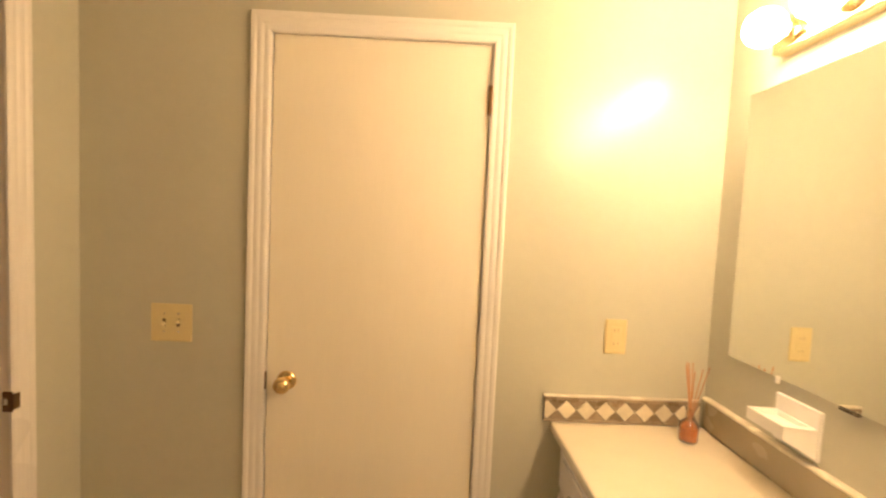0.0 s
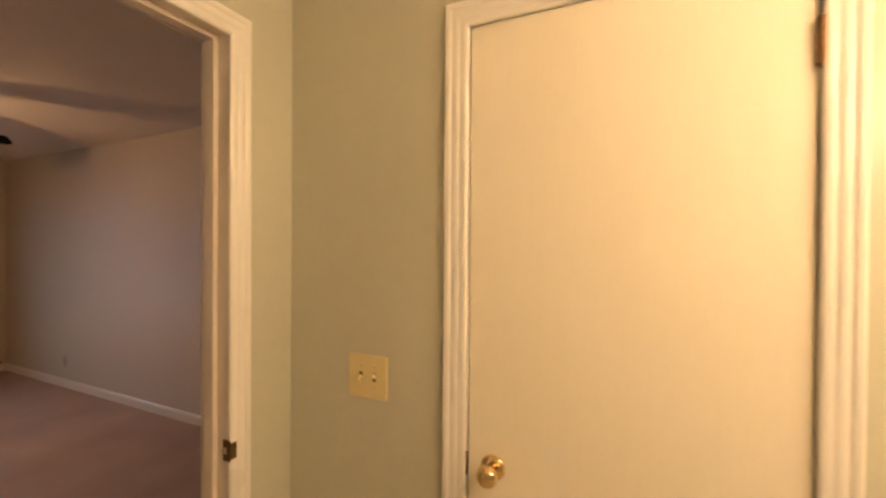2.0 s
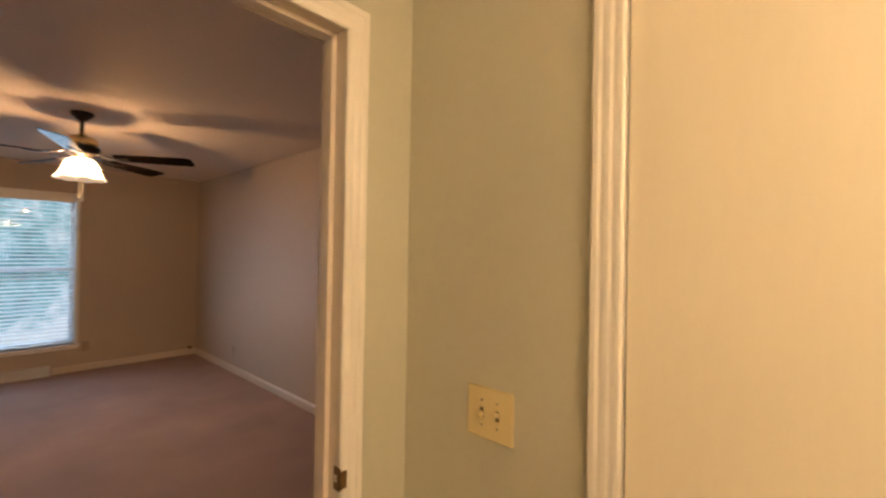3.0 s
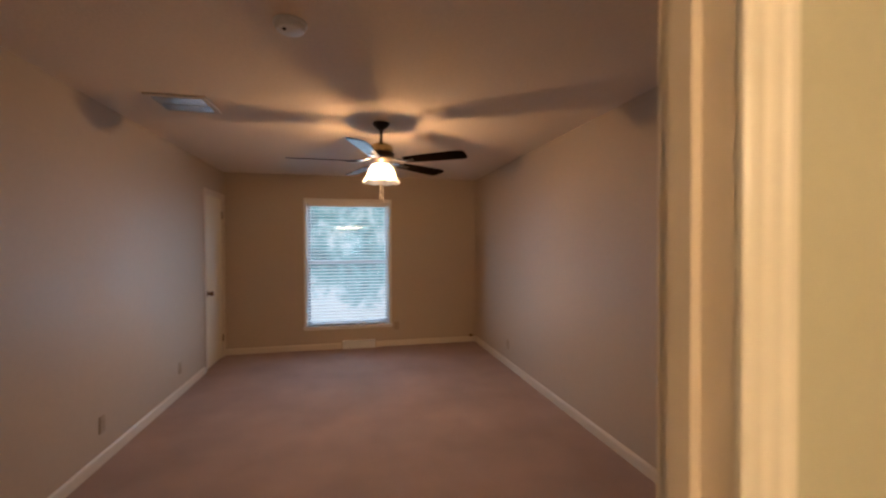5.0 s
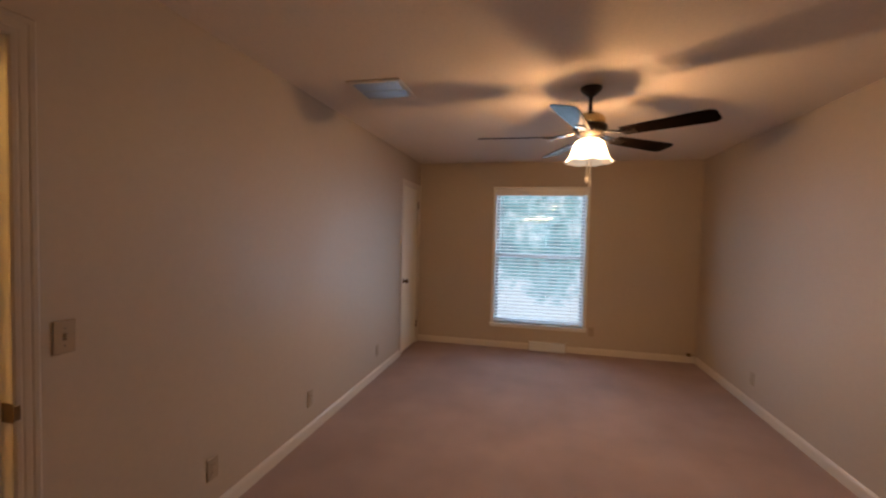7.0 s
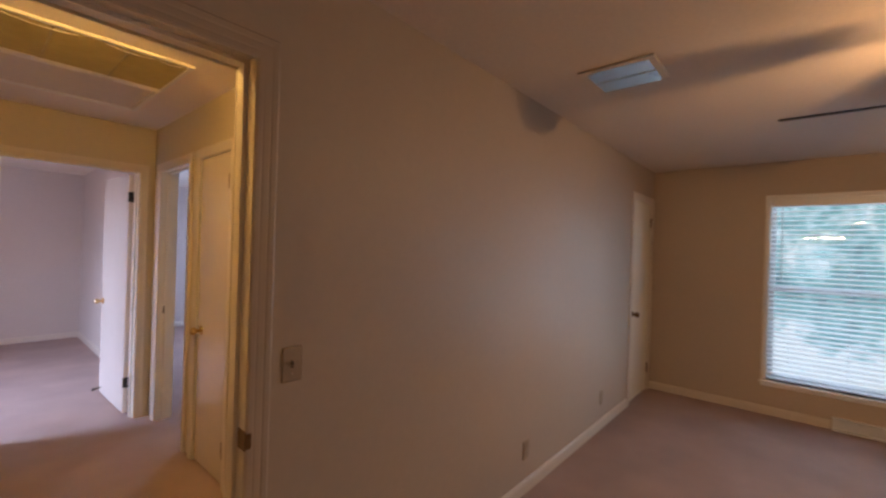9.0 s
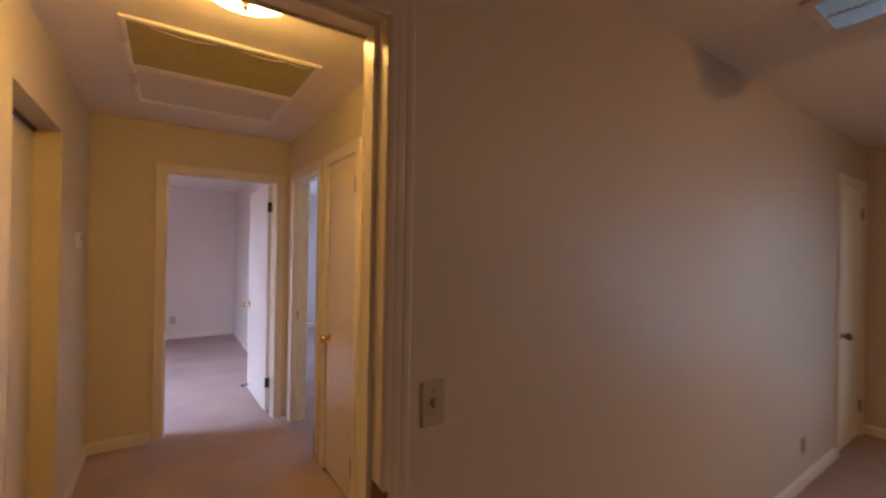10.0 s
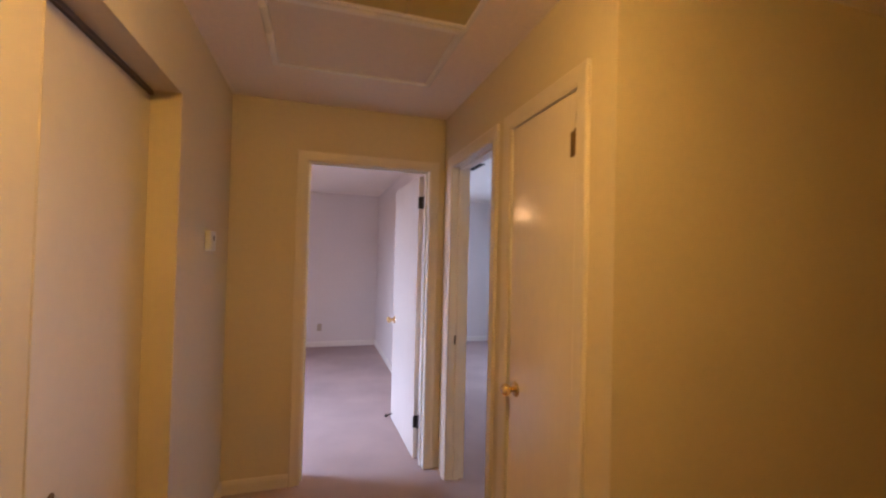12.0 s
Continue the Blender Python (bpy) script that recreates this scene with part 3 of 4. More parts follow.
for b in ((-6.592, -6.427, y0, y0 + 0.012, z0, z1), (-6.592, -6.427, y1 - 0.012, y1, z0, z1), (-6.592, -6.427, y0 + 0.012, y1 - 0.012, z1 - 0.012, z1)):
    block(bm, *b)
part("lining", bm, TRIM, w)
at = frame_of("x", -6.43, 1)
bm = bmesh.new()
NARROW = [(0.0, 0.0), (0.0, 0.010), (0.008, 0.013), (0.020, 0.013), (0.026, 0.009), (0.026, 0.0)]
sweep(bm, NARROW, [lambda u, q: at(y0 - u, q, z0 - 0.004), lambda u, q: at(y0 - u, q, z1 + u), lambda u, q: at(y1 + u, q, z1 + u), lambda u, q: at(y1 + u, q, z0 - 0.004)])
part("casing", bm, TRIM, w)
one("window_sill", TRIM, w, (-6.590, -6.390, y0 - 0.036, y1 + 0.036, z0 - 0.024, z0), bevel=0.005, segments=2)
one("apron", TRIM, w, (-6.430, -6.416, y0 - 0.026, y1 + 0.026, z0 - 0.052, z0 - 0.0245), bevel=0.002)
mid = (z0 + z1) / 2
for nm, x, a, b in (("upper_sash", -6.566, mid - 0.02, z1 - 0.012), ("lower_sash", -6.536, z0 + 0.002, mid + 0.02)):
    s = one(nm, VINYLWHITE, w, (x - 0.014, x + 0.014, y0 + 0.012, y0 + 0.056, a, b), (x - 0.014, x + 0.014, y1 - 0.056, y1 - 0.012, a, b), (x - 0.014, x + 0.014, y0 + 0.056, y1 - 0.056, a, a + 0.042), (x - 0.014, x + 0.014, y0 + 0.056, y1 - 0.056, b - 0.042, b), bevel=0.003)
    g = one("pane", GLASS, s, (x - 0.003, x + 0.003, y0 + 0.054, y1 - 0.054, a + 0.04, b - 0.04))
    g.visible_shadow = False

blind = empty("window_blind", "white two-inch slatted blind lowered over the window", "blind")
one("head_rail", SLAT, blind, (-6.500, -6.444, y0 + 0.016, y1 - 0.016, z1 - 0.062, z1 - 0.014), bevel=0.003)
one("valance", TRIM, blind, (-6.440, -6.430, y0 + 0.014, y1 - 0.014, z1 - 0.082, z1 - 0.013), bevel=0.003)
one("bottom_rail", SLAT, blind, (-6.498, -6.446, y0 + 0.018, y1 - 0.018, z0 + 0.012, z0 + 0.028), bevel=0.004)
bm = bmesh.new()
n = 6
top_v, bot_v = [], []
for i in range(n + 1):
    u = -0.025 + 0.05 * i / n
    c = 0.0035 * (1 - (u / 0.025) ** 2)
    top_v.append([bm.verts.new((u, s * 0.5 * (y1 - y0 - 0.036), c + 0.0013)) for s in (-1, 1)])
    bot_v.append([bm.verts.new((u, s * 0.5 * (y1 - y0 - 0.036), c - 0.0013)) for s in (-1, 1)])
for i in range(n):
    bm.faces.new((top_v[i][0], top_v[i + 1][0], top_v[i + 1][1], top_v[i][1]))
    bm.faces.new((bot_v[i][0], bot_v[i][1], bot_v[i + 1][1], bot_v[i + 1][0]))
    for s in (0, 1):
        bm.faces.new((top_v[i][s], top_v[i + 1][s], bot_v[i + 1][s], bot_v[i][s]))
for i in (0, n):
    bm.faces.new((top_v[i][0], top_v[i][1], bot_v[i][1], bot_v[i][0]))
first = part("slat", bm, SLAT, blind)
rnd = random.Random(4)
count = 37
for i in range(count):
    s = first if i == 0 else new("slat", first.data)
    s.parent = blind
    s.matrix_basis = pose(-6.472, (y0 + y1) / 2, z0 + 0.070 + i * (z1 - z0 - 0.155) / (count - 1), rnd.uniform(-0.12, 0.12), 15 + rnd.uniform(-2.5, 2.5), 0)
for y in (y0 + 0.17, (y0 + y1) / 2, y1 - 0.17):
    bm = bmesh.new()
    for x in (-6.4485, -6.4955):
        tube(bm, (x, y, z0 + 0.02), (x, y, z1 - 0.05), 0.0011, 6)
    part("ladder_cord", bm, SLAT, blind)
bm = bmesh.new()
tube(bm, (-6.436, y0 + 0.10, z1 - 0.08), (-6.430, y0 + 0.105, z1 - 0.78), 0.0042, 8)
part("tilt_wand", bm, SLAT, blind, "thin white tilt wand", smooth=True)

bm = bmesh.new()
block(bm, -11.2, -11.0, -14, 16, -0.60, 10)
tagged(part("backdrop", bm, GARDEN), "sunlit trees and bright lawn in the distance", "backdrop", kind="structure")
bm = bmesh.new()
block(bm, -400, 400, -400, 400, -0.62, -0.60)
tagged(part("ground", bm, GRASS), "green lawn round the house", "ground", kind="structure")

def plain_window(name, axis, plane, out, a, b, lo=0.33, hi=2.05):
    w = empty(name, "plain white-framed bedroom window", "window", "structure")
    at = frame_of(axis, plane, out)

    def solid(bm, a0, a1, d0, d1, z0, z1, bevel=0.0):
        p, q = at(a0, d0, z0), at(a1, d1, z1)
        block(bm, p.x, q.x, p.y, q.y, p.z, q.z, bevel=bevel)

    bm = bmesh.new()
    for q in ((a, a + 0.05, lo, hi), (b - 0.05, b, lo, hi), (a + 0.05, b - 0.05, lo, lo + 0.05), (a + 0.05, b - 0.05, hi - 0.05, hi)):
        solid(bm, q[0], q[1], -0.09, -0.06, q[2], q[3], 0.003)
    part("window_frame", bm, VINYLWHITE, w)
    bm = bmesh.new()
    solid(bm, a + 0.048, b - 0.048, -0.077, -0.073, lo + 0.048, hi - 0.048)
    part("pane", bm, GLASS, w).visible_shadow = False


plain_window("window_2", "x", 0.60, -1, -5.1, -4.0)
plain_window("window_3", "x", -4.98, 1, -6.1, -4.7)


# ---- bedroom things ----
def ceiling_fan(x, y):
    f = empty("ceiling_fan", "dark five-blade ceiling fan with one lit frosted shade", "ceiling fan")
    f.matrix_world = pose(x, y, H)
    turned("canopy", BRONZE, f, [(0.064, 0.0), (0.066, -0.008), (0.062, -0.018), (0.048, -0.034), (0.028, -0.050), (0.016, -0.060)], seg=36)
    turned("downrod", BRONZE, f, [(0.0125, -0.06), (0.0125, -0.165)], seg=18)
    turned("motor_housing", BRASS, f, [(0.020, -0.145), (0.030, -0.158), (0.060, -0.166), (0.080, -0.178), (0.092, -0.196), (0.092, -0.222), (0.089, -0.232)], seg=44, label="polished brass motor housing")
    turned("lower_housing", BRONZE, f, [(0.096, -0.2325), (0.104, -0.240), (0.104, -0.262), (0.090, -0.284), (0.060, -0.302), (0.048, -0.306)], seg=44)
    turned("switch_housing", BRONZE, f, [(0.050, -0.300), (0.048, -0.312), (0.034, -0.318)], seg=32)
    for k in range(5):
        turn = pose(0, 0, 0, 0, 0, 55 + 72 * k)
        bm = bmesh.new()
        outline = [(0.205, -0.050), (0.30, -0.056), (0.45, -0.064), (0.60, -0.070), (0.67, -0.069), (0.690, -0.058), (0.70, -0.042), (0.70, 0.042), (0.690, 0.058), (0.67, 0.069), (0.60, 0.070), (0.45, 0.064), (0.30, 0.056), (0.205, 0.050)]
        lean = turn @ pose(0, 0, -0.302, -12, 0, 0)
        up = [bm.verts.new(lean @ Vector((a, b, 0.003))) for a, b in outline]
        dn = [bm.verts.new(lean @ Vector((a, b, -0.003))) for a, b in outline]
        bm.faces.new(up)
        bm.faces.new(dn[::-1])
        for i in range(len(up)):
            j = (i + 1) % len(up)
            bm.faces.new((up[i], dn[i], dn[j], up[j]))
        b = part("blade", bm, BLADE, f)
        bm = bmesh.new()
        for s in (-1, 1):
            arm = [(0.085, 0.010 * s, -0.276), (0.125, 0.026 * s, -0.292), (0.170, 0.030 * s, -0.300), (0.205, 0.016 * s, -0.3065), (0.265, 0.012 * s, -0.3075)]
            for p, q in zip(arm, arm[1:]):
                tube(bm, turn @ Vector(p), turn @ Vector(q), 0.0055, 10)
        v = bmesh.ops.create_cube(bm, size=1, matrix=lean @ Matrix.Translation((0.245, 0, -0.0055)) @ Matrix.Diagonal((0.085, 0.055, 0.005, 1)))["verts"]
        prism = [(0.122, 0.024, -0.290), (0.145, 0.034, -0.2955), (0.180, 0.038, -0.301), (0.225, 0.034, -0.3075)]
        edge = [turn @ Vector((a, c, z)) for a, c, z in prism] + [turn @ Vector((a, -c, z)) for a, c, z in prism[::-1]]
        top = [bm.verts.new(p + Vector((0, 0, 0.002))) for p in edge]
        low = [bm.verts.new(p - Vector((0, 0, 0.002))) for p in edge]
        for i in range(3):
            bm.faces.new((top[i], top[i + 1], top[6 - i], top[7 - i]))
            bm.faces.new((low[7 - i], low[6 - i], low[i + 1], low[i]))
        for i in range(8):
            j = (i + 1) % 8
            bm.faces.new((top[j], top[i], low[i], low[j]))
        part("blade_iron", bm, PEWTER, b, "shiny dark metal blade bracket", smooth=True)
    bm = bmesh.new()
    lathe(bm, [(0.035, -0.315), (0.056, -0.321), (0.078, -0.335), (0.094, -0.358), (0.104, -0.386), (0.113, -0.414), (0.124, -0.440), (0.136, -0.457), (0.143, -0.465)], seg=64, wave=0.05, waves=8)
    for v in bm.verts:
        if v.co.z < -0.40:
            v.co.z += 0.004 * (-0.40 - v.co.z) / 0.064 * math.cos(8 * math.atan2(v.co.y, v.co.x))
    part("shade", bm, SHADE, f, "lit frosted glass bell shade with a scalloped rim", smooth=True)
    for a, b, l in ((0.020, 0.010, 0.615), (0.010, -0.010, 0.590)):
        bm = bmesh.new()
        tube(bm, (a, b, -0.318), (a, b, -l + 0.03), 0.0046, 8)
        lathe(bm, [(0.003, -l + 0.040), (0.008, -l + 0.030), (0.010, -l + 0.012), (0.007, -l), (0.001, -l - 0.004)], Matrix.Translation((a, b, 0)), 14)
        part("pull_chain", bm, CHAIN, f, "thin brass pull chain", smooth=True)
    return f


ceiling_fan(-3.80, 1.235)
ceiling_fan(-0.82, -5.45)


def ceiling_register(x0, x1, yy0, yy1):
    v = empty("ceiling_vent", "white metal ceiling air register with slats", "vent")
    v.matrix_world = pose((x0 + x1) / 2, (yy0 + yy1) / 2, H)
    a, b = (x1 - x0) / 2, (yy1 - yy0) / 2
    bm = bmesh.new()
    for q in ((-a, -a + 0.035, -b, b), (a - 0.035, a, -b, b), (-a + 0.035, a - 0.035, -b, -b + 0.035), (-a + 0.035, a - 0.035, b - 0.035, b)):
        block(bm, *q, -0.010, -0.0005, bevel=0.003)
    part("frame", bm, HATCH, v, "frame painted with the ceiling")
    one("divider", FILTER, v, (-0.006, 0.006, -b + 0.035, b - 0.035, -0.011, -0.0016))
    one("backing", BEIGEPLATE, v, (-a + 0.03, a - 0.03, -b + 0.03, b - 0.03, -0.0015, -0.0005))
    count = 13
    for x0_, x1_ in ((-a + 0.035, -0.006), (0.006, a - 0.035)):
        for i in range(count):
            p = -b + 0.046 + i * (2 * b - 0.092) / (count - 1)
            bm = bmesh.new()
            m = Matrix.Translation(((x0_ + x1_) / 2, p, -0.0095)) @ pose(0, 0, 0, 36, 0, 0)
            bmesh.ops.create_cube(bm, size=1, matrix=m @ Matrix.Diagonal((x1_ - x0_, 0.022, 0.0012, 1)))
            part("slat", bm, VENTSLAT, v)
    return v


ceiling_register(-3.79, -3.445, -0.262, 0.10)


def smoke_detector(x, y):
    s = empty("smoke_detector", "round white plastic smoke detector on the ceiling", "smoke detector")
    s.matrix_world = pose(x, y, H)
    turned("base", WHITEMETAL, s, [(0.070, 0.0), (0.070, -0.010), (0.066, -0.013)], seg=40)
    turned("cover", WHITEMETAL, s, [(0.062, -0.012), (0.062, -0.024), (0.055, -0.034), (0.034, -0.040), (0.0, -0.041)], seg=40)
    turned("test_button", SHADOWED, s, [(0.009, -0.039), (0.009, -0.043), (0.0, -0.0435)], Matrix.Translation((0.028, -0.02, 0)), 16)


smoke_detector(-2.41, 0.755)


# ---- plates on the walls ----
def plate(name, axis, wallplane, out, a, z, material, label, category, style, wide=0.070, tall=0.115, group=""):
    """Switch or outlet plate with its works, on a wall."""
    p = empty(name, label, category, group=group)
    c = frame_of(axis, wallplane, out)(a, 0, z)
    p.matrix_world = outwards(c, axis, out)
    # in local space z points out of the wall; find which local axis stands upright
    up = (p.matrix_world.to_3x3().inverted() @ Vector((0, 0, 1)))
    k = 0 if abs(up.x) > 0.5 else 1

    def solid(bm, u0, u1, v0, v1, w0, w1, bevel=0.0):
        if k == 1:
            block(bm, u0, u1, v0 * up.y, v1 * up.y, w0, w1, bevel=bevel)
        else:
            block(bm, v0 * up.x, v1 * up.x, u0, u1, w0, w1, bevel=bevel)

    bm = bmesh.new()
    solid(bm, -wide / 2, wide / 2, -tall / 2, tall / 2, -0.0005, 0.0055, 0.0040)
    part("cover", bm, material, p)
    gangs = (-0.023, 0.023) if wide > 0.1 else (0.0,)
    for g in gangs:
        if style == "toggle":
            bm = bmesh.new()
            # slot coloured dark brown to carry the toggle's shadow
            solid(bm, g - 0.0055, g + 0.0055, -0.0125, 0.0125, 0.0050, 0.0058)
            part("slot", bm, SLOTSHADE, p)
            bm = bmesh.new()
            s = 1 if g <= 0 else -1
            m = Matrix.Rotation(radians(28 * s), 4, "X" if k == 1 else "Y")
            solid(bm, g - 0.0048, g + 0.0048, -0.0055, 0.0055, 0.002, 0.0200, 0.0014)
            bmesh.ops.transform(bm, matrix=m, verts=bm.verts)
            part("toggle", bm, material, p)
            screws = (0.030, -0.030)
        elif style == "safety":
            bm = bmesh.new()
            solid(bm, g - 0.0168, g + 0.0168, -0.0335, 0.0335, 0.005, 0.0078, 0.0012)
            r = part("receptacle", bm, material, p)
            for v in (0.0055, -0.0055):
                bm = bmesh.new()
                solid(bm, g - 0.0095, g + 0.0095, v - 0.0042, v + 0.0042, 0.0075, 0.0094, 0.0008)
                part("button", bm, material, r)
            for v in (0.0225, -0.0225):
                for u, hgt in ((-0.0065, 0.0045), (0.0065, 0.0035)):
                    bm = bmesh.new()
                    solid(bm, g + u - 0.001, g + u + 0.001, v - hgt, v + hgt, 0.0077, 0.0082)
                    part("slot", bm, BEIGEPLATE, r)
            screws = (0.048, -0.048)
        else:
            for v in (0.0195, -0.0195):
                bm = bmesh.new()
                solid(bm, g - 0.0165, g + 0.0165, v - 0.014, v + 0.014, 0.005, 0.0075, 0.0012)
                r = part("receptacle", bm, material, p)
                for u, hgt in ((-0.0065, 0.0045), (0.0065, 0.0035)):
                    bm = bmesh.new()
                    solid(bm, g + u - 0.001, g + u + 0.001, v - hgt + 0.002, v + hgt + 0.002, 0.0074, 0.0079)
                    part("slot", bm, SHADOWED, r)
            screws = (0.0,)
        for v in screws:
            bm = bmesh.new()
            q = (g, v * up.y) if k == 1 else (v * up.x, g)
            lathe(bm, [(0.0, 0.0072), (0.0025, 0.0069), (0.0034, 0.0055)], Matrix.Translation((q[0], q[1], 0)), 12)
            part("screw", bm, material if style != "toggle" else CHROME, p, smooth=True)
    return p


plate("light_switch", "y", 1.617, -1, -0.586, 1.082, IVORY, "ivory double light switch on the sage wall", "light switch", "toggle", wide=0.134, tall=0.126)
plate("wall_outlet", "y", 1.617, -1, 0.888, 1.098, IVORY, "ivory safety outlet with test buttons above the counter", "outlet", "safety", wide=0.074, tall=0.117, group="outlets")
plate("light_switch", "y", -0.622, 1, -2.118, 1.088, BEIGEPLATE, "beige single light switch beside the hall doorway", "light switch", "toggle")
for x in (-2.775, -3.688, -4.965):
    plate("wall_outlet", "y", -0.622, 1, x, 0.262, BEIGEPLATE, "beige outlet low on the bedroom wall", "outlet", "duplex", group="outlets")
plate("wall_outlet", "y", 2.806, -1, -5.13, 0.262, BEIGEPLATE, "beige outlet low on the bedroom wall", "outlet", "duplex", group="outlets")
plate("wall_outlet", "x", -6.43, 1, 1.625, 0.285, BEIGEPLATE, "beige outlet beside the bedroom window", "outlet", "duplex", group="outlets")
plate("wall_outlet", "y", -7.465, 1, -1.66, 0.30, BEIGEPLATE, "beige outlet on the back bedroom wall", "outlet", "duplex", group="outlets")


def baseboard_register(a, b):
    r = empty("baseboard_vent", "white metal baseboard air register under the window", "vent")
    x = -6.43
    one("body", WHITEMETAL, r, (x, x + 0.022, a, b, 0.002, 0.105), bevel=0.003)
    one("hood", WHITEMETAL, r, (x, x + 0.045, a, b, 0.100, 0.112), bevel=0.003)
    one("foot", WHITEMETAL, r, (x + 0.0225, x + 0.055, a, b, 0.002, 0.016), bevel=0.003)
    n = 18
    for i in range(n):
        y = a + 0.02 + i * (b - a - 0.04) / (n - 1)
        one("fin", WHITEMETAL, r, (x + 0.0225, x + 0.040, y - 0.0015, y + 0.0015, 0.0165, 0.0995))


baseboard_register(0.872, 1.322)

c = empty("cable_jack", "small dark cable jack on the baseboard in the corner", "cable jack")
one("body", DARKBRASS, c, (-6.417, -6.392, 2.70, 2.745, 0.082, 0.118), bevel=0.004)
bm = bmesh.new()
tube(bm, (-6.405, 2.745, 0.10), (-6.400, 2.768, 0.097), 0.005, 10)
part("connector", bm, BRASS, c, smooth=True)


# ---- hall things ----
def hall_light(x, y):
    f = empty("ceiling_light", "lit flush dome ceiling light with a brass finial", "ceiling light")
    f.matrix_world = pose(x, y, H)
    turned("pan", WHITEMETAL, f, [(0.070, 0.0), (0.092, -0.004), (0.094, -0.022), (0.085, -0.028)], seg=44)
    turned("glass_dome", DOME, f, [(0.086, -0.0285), (0.125, -0.034), (0.152, -0.048), (0.160, -0.064), (0.148, -0.086), (0.115, -0.105), (0.070, -0.116), (0.012, -0.120)], seg=44, label="lit frosted glass dome")
    turned("finial", DARKBRASS, f, [(0.013, -0.1195), (0.015, -0.122), (0.010, -0.128), (0.008, -0.134), (0.011, -0.140), (0.006, -0.149), (0.0, -0.151)], seg=20)


hall_light(-1.75, -1.22)


def return_grille(x0, x1, yy0, yy1):
    g = empty("return_air_grille", "large dusty olive return air grille on the hall ceiling", "vent")
    g.matrix_world = pose((x0 + x1) / 2, (yy0 + yy1) / 2, H)
    a, b = (x1 - x0) / 2, (yy1 - yy0) / 2
    t = 0.024
    bm = bmesh.new()
    for q in ((-a, -a + t, -b, b), (a - t, a, -b, b), (-a + t, a - t, -b, -b + t), (-a + t, a - t, b - t, b)):
        block(bm, *q, -0.016, -0.0005, bevel=0.003)
    part("frame", bm, TRIM, g)
    one("filter", FILTER, g, (-a + t, a - t, -b + t, b - t, -0.003, -0.001))
    n = 38
    for i in range(n):
        p = -b + t + 0.008 + i * (2 * b - 2 * t - 0.016) / (n - 1)
        bm = bmesh.new()
        m = Matrix.Translation((0, p, -0.0085)) @ pose(0, 0, 0, 40, 0, 0)
        bmesh.ops.create_cube(bm, size=1, matrix=m @ Matrix.Diagonal((2 * a - 2 * t, 0.013, 0.0010, 1)))
        part("slat", bm, FILTER, g)
    for u0, u1, sag in ((-a + 0.05, -a + 0.15, 0.010), (-a + 0.17, -a + 0.36, 0.014), (0.05, 0.30, 0.016)):
        bm = bmesh.new()
        ends = [(u0 + (u1 - u0) * k / 8, b - t - 0.012 - sag * math.sin(math.pi * k / 8), -0.0165 - 0.3 * sag * math.sin(math.pi * k / 8)) for k in range(9)]
        for p, q in zip(ends, ends[1:]):
            tube(bm, p, q, 0.0022, 6)
        part("filter_edge", bm, HATCH, g, "pale bent edge of the filter", smooth=True)
    for u in (-a / 3, a / 3):
        one("crossbar", FILTER, g, (u - 0.004, u + 0.004, -b + t, b - t, -0.0148, -0.0135))


return_grille(-2.188, -1.372, -2.353, -1.81)


def attic_hatch(x0, x1, yy0, yy1):
    h = empty("attic_hatch", "white attic hatch panel in a moulded frame on the hall ceiling", "hatch")
    h.matrix_world = pose((x0 + x1) / 2, (yy0 + yy1) / 2, H)
    a, b, t = (x1 - x0) / 2, (yy1 - yy0) / 2, 0.034
    bm = bmesh.new()
    prof = [(0.0, 0.0), (0.0, 0.008), (0.008, 0.014), (0.026, 0.016), (t, 0.010), (t, 0.0)]
    corners = [(-a, -b), (a, -b), (a, b), (-a, b)]
    ins = [(1, 1), (-1, 1), (-1, -1), (1, -1)]
    rings = [[bm.verts.new((cx + sx * u, cy + sy * u, -q - 0.0004)) for u, q in prof] for (cx, cy), (sx, sy) in zip(corners, ins)]
    for i in range(4):
        r1, r2 = rings[i], rings[(i + 1) % 4]
        for j in range(len(prof)):
            k = (j + 1) % len(prof)
            bm.faces.new((r1[j], r1[k], r2[k], r2[j]))
    part("frame", bm, TRIM, h)
    one("panel", HATCH, h, (-a + t + 0.002, a - t - 0.002, -b + t + 0.002, b - t - 0.002, -0.006, -0.0005), bevel=0.001)


attic_hatch(-2.188, -1.372, -2.985, -2.37)

t = empty("thermostat", "small white thermostat on the hall wall", "thermostat")
one("case", WHITEMETAL, t, (-1.123, -1.0965, -3.085, -2.985, 1.447, 1.545), bevel=0.005, segments=2)
one("display", SHADOWED, t, (-1.1242, -1.1228, -3.045, -3.025, 1.497, 1.523), bevel=0.0004)


r = empty("handrail", "dark wooden handrail sloping down the passage wall", "handrail")
bm = bmesh.new()
sweep(bm, [(-0.020, -0.016), (0.020, -0.016), (0.025, -0.004), (0.022, 0.014), (0.010, 0.022), (-0.010, 0.022), (-0.022, 0.014), (-0.025, -0.004)], [lambda u, q: Vector((-2.475, -1.713 + u, 0.610 + 1.3 * q)), lambda u, q: Vector((-3.02, -1.713 + u, 0.055 + 1.3 * q))])
part("rail", bm, BLADE, r, smooth=True)
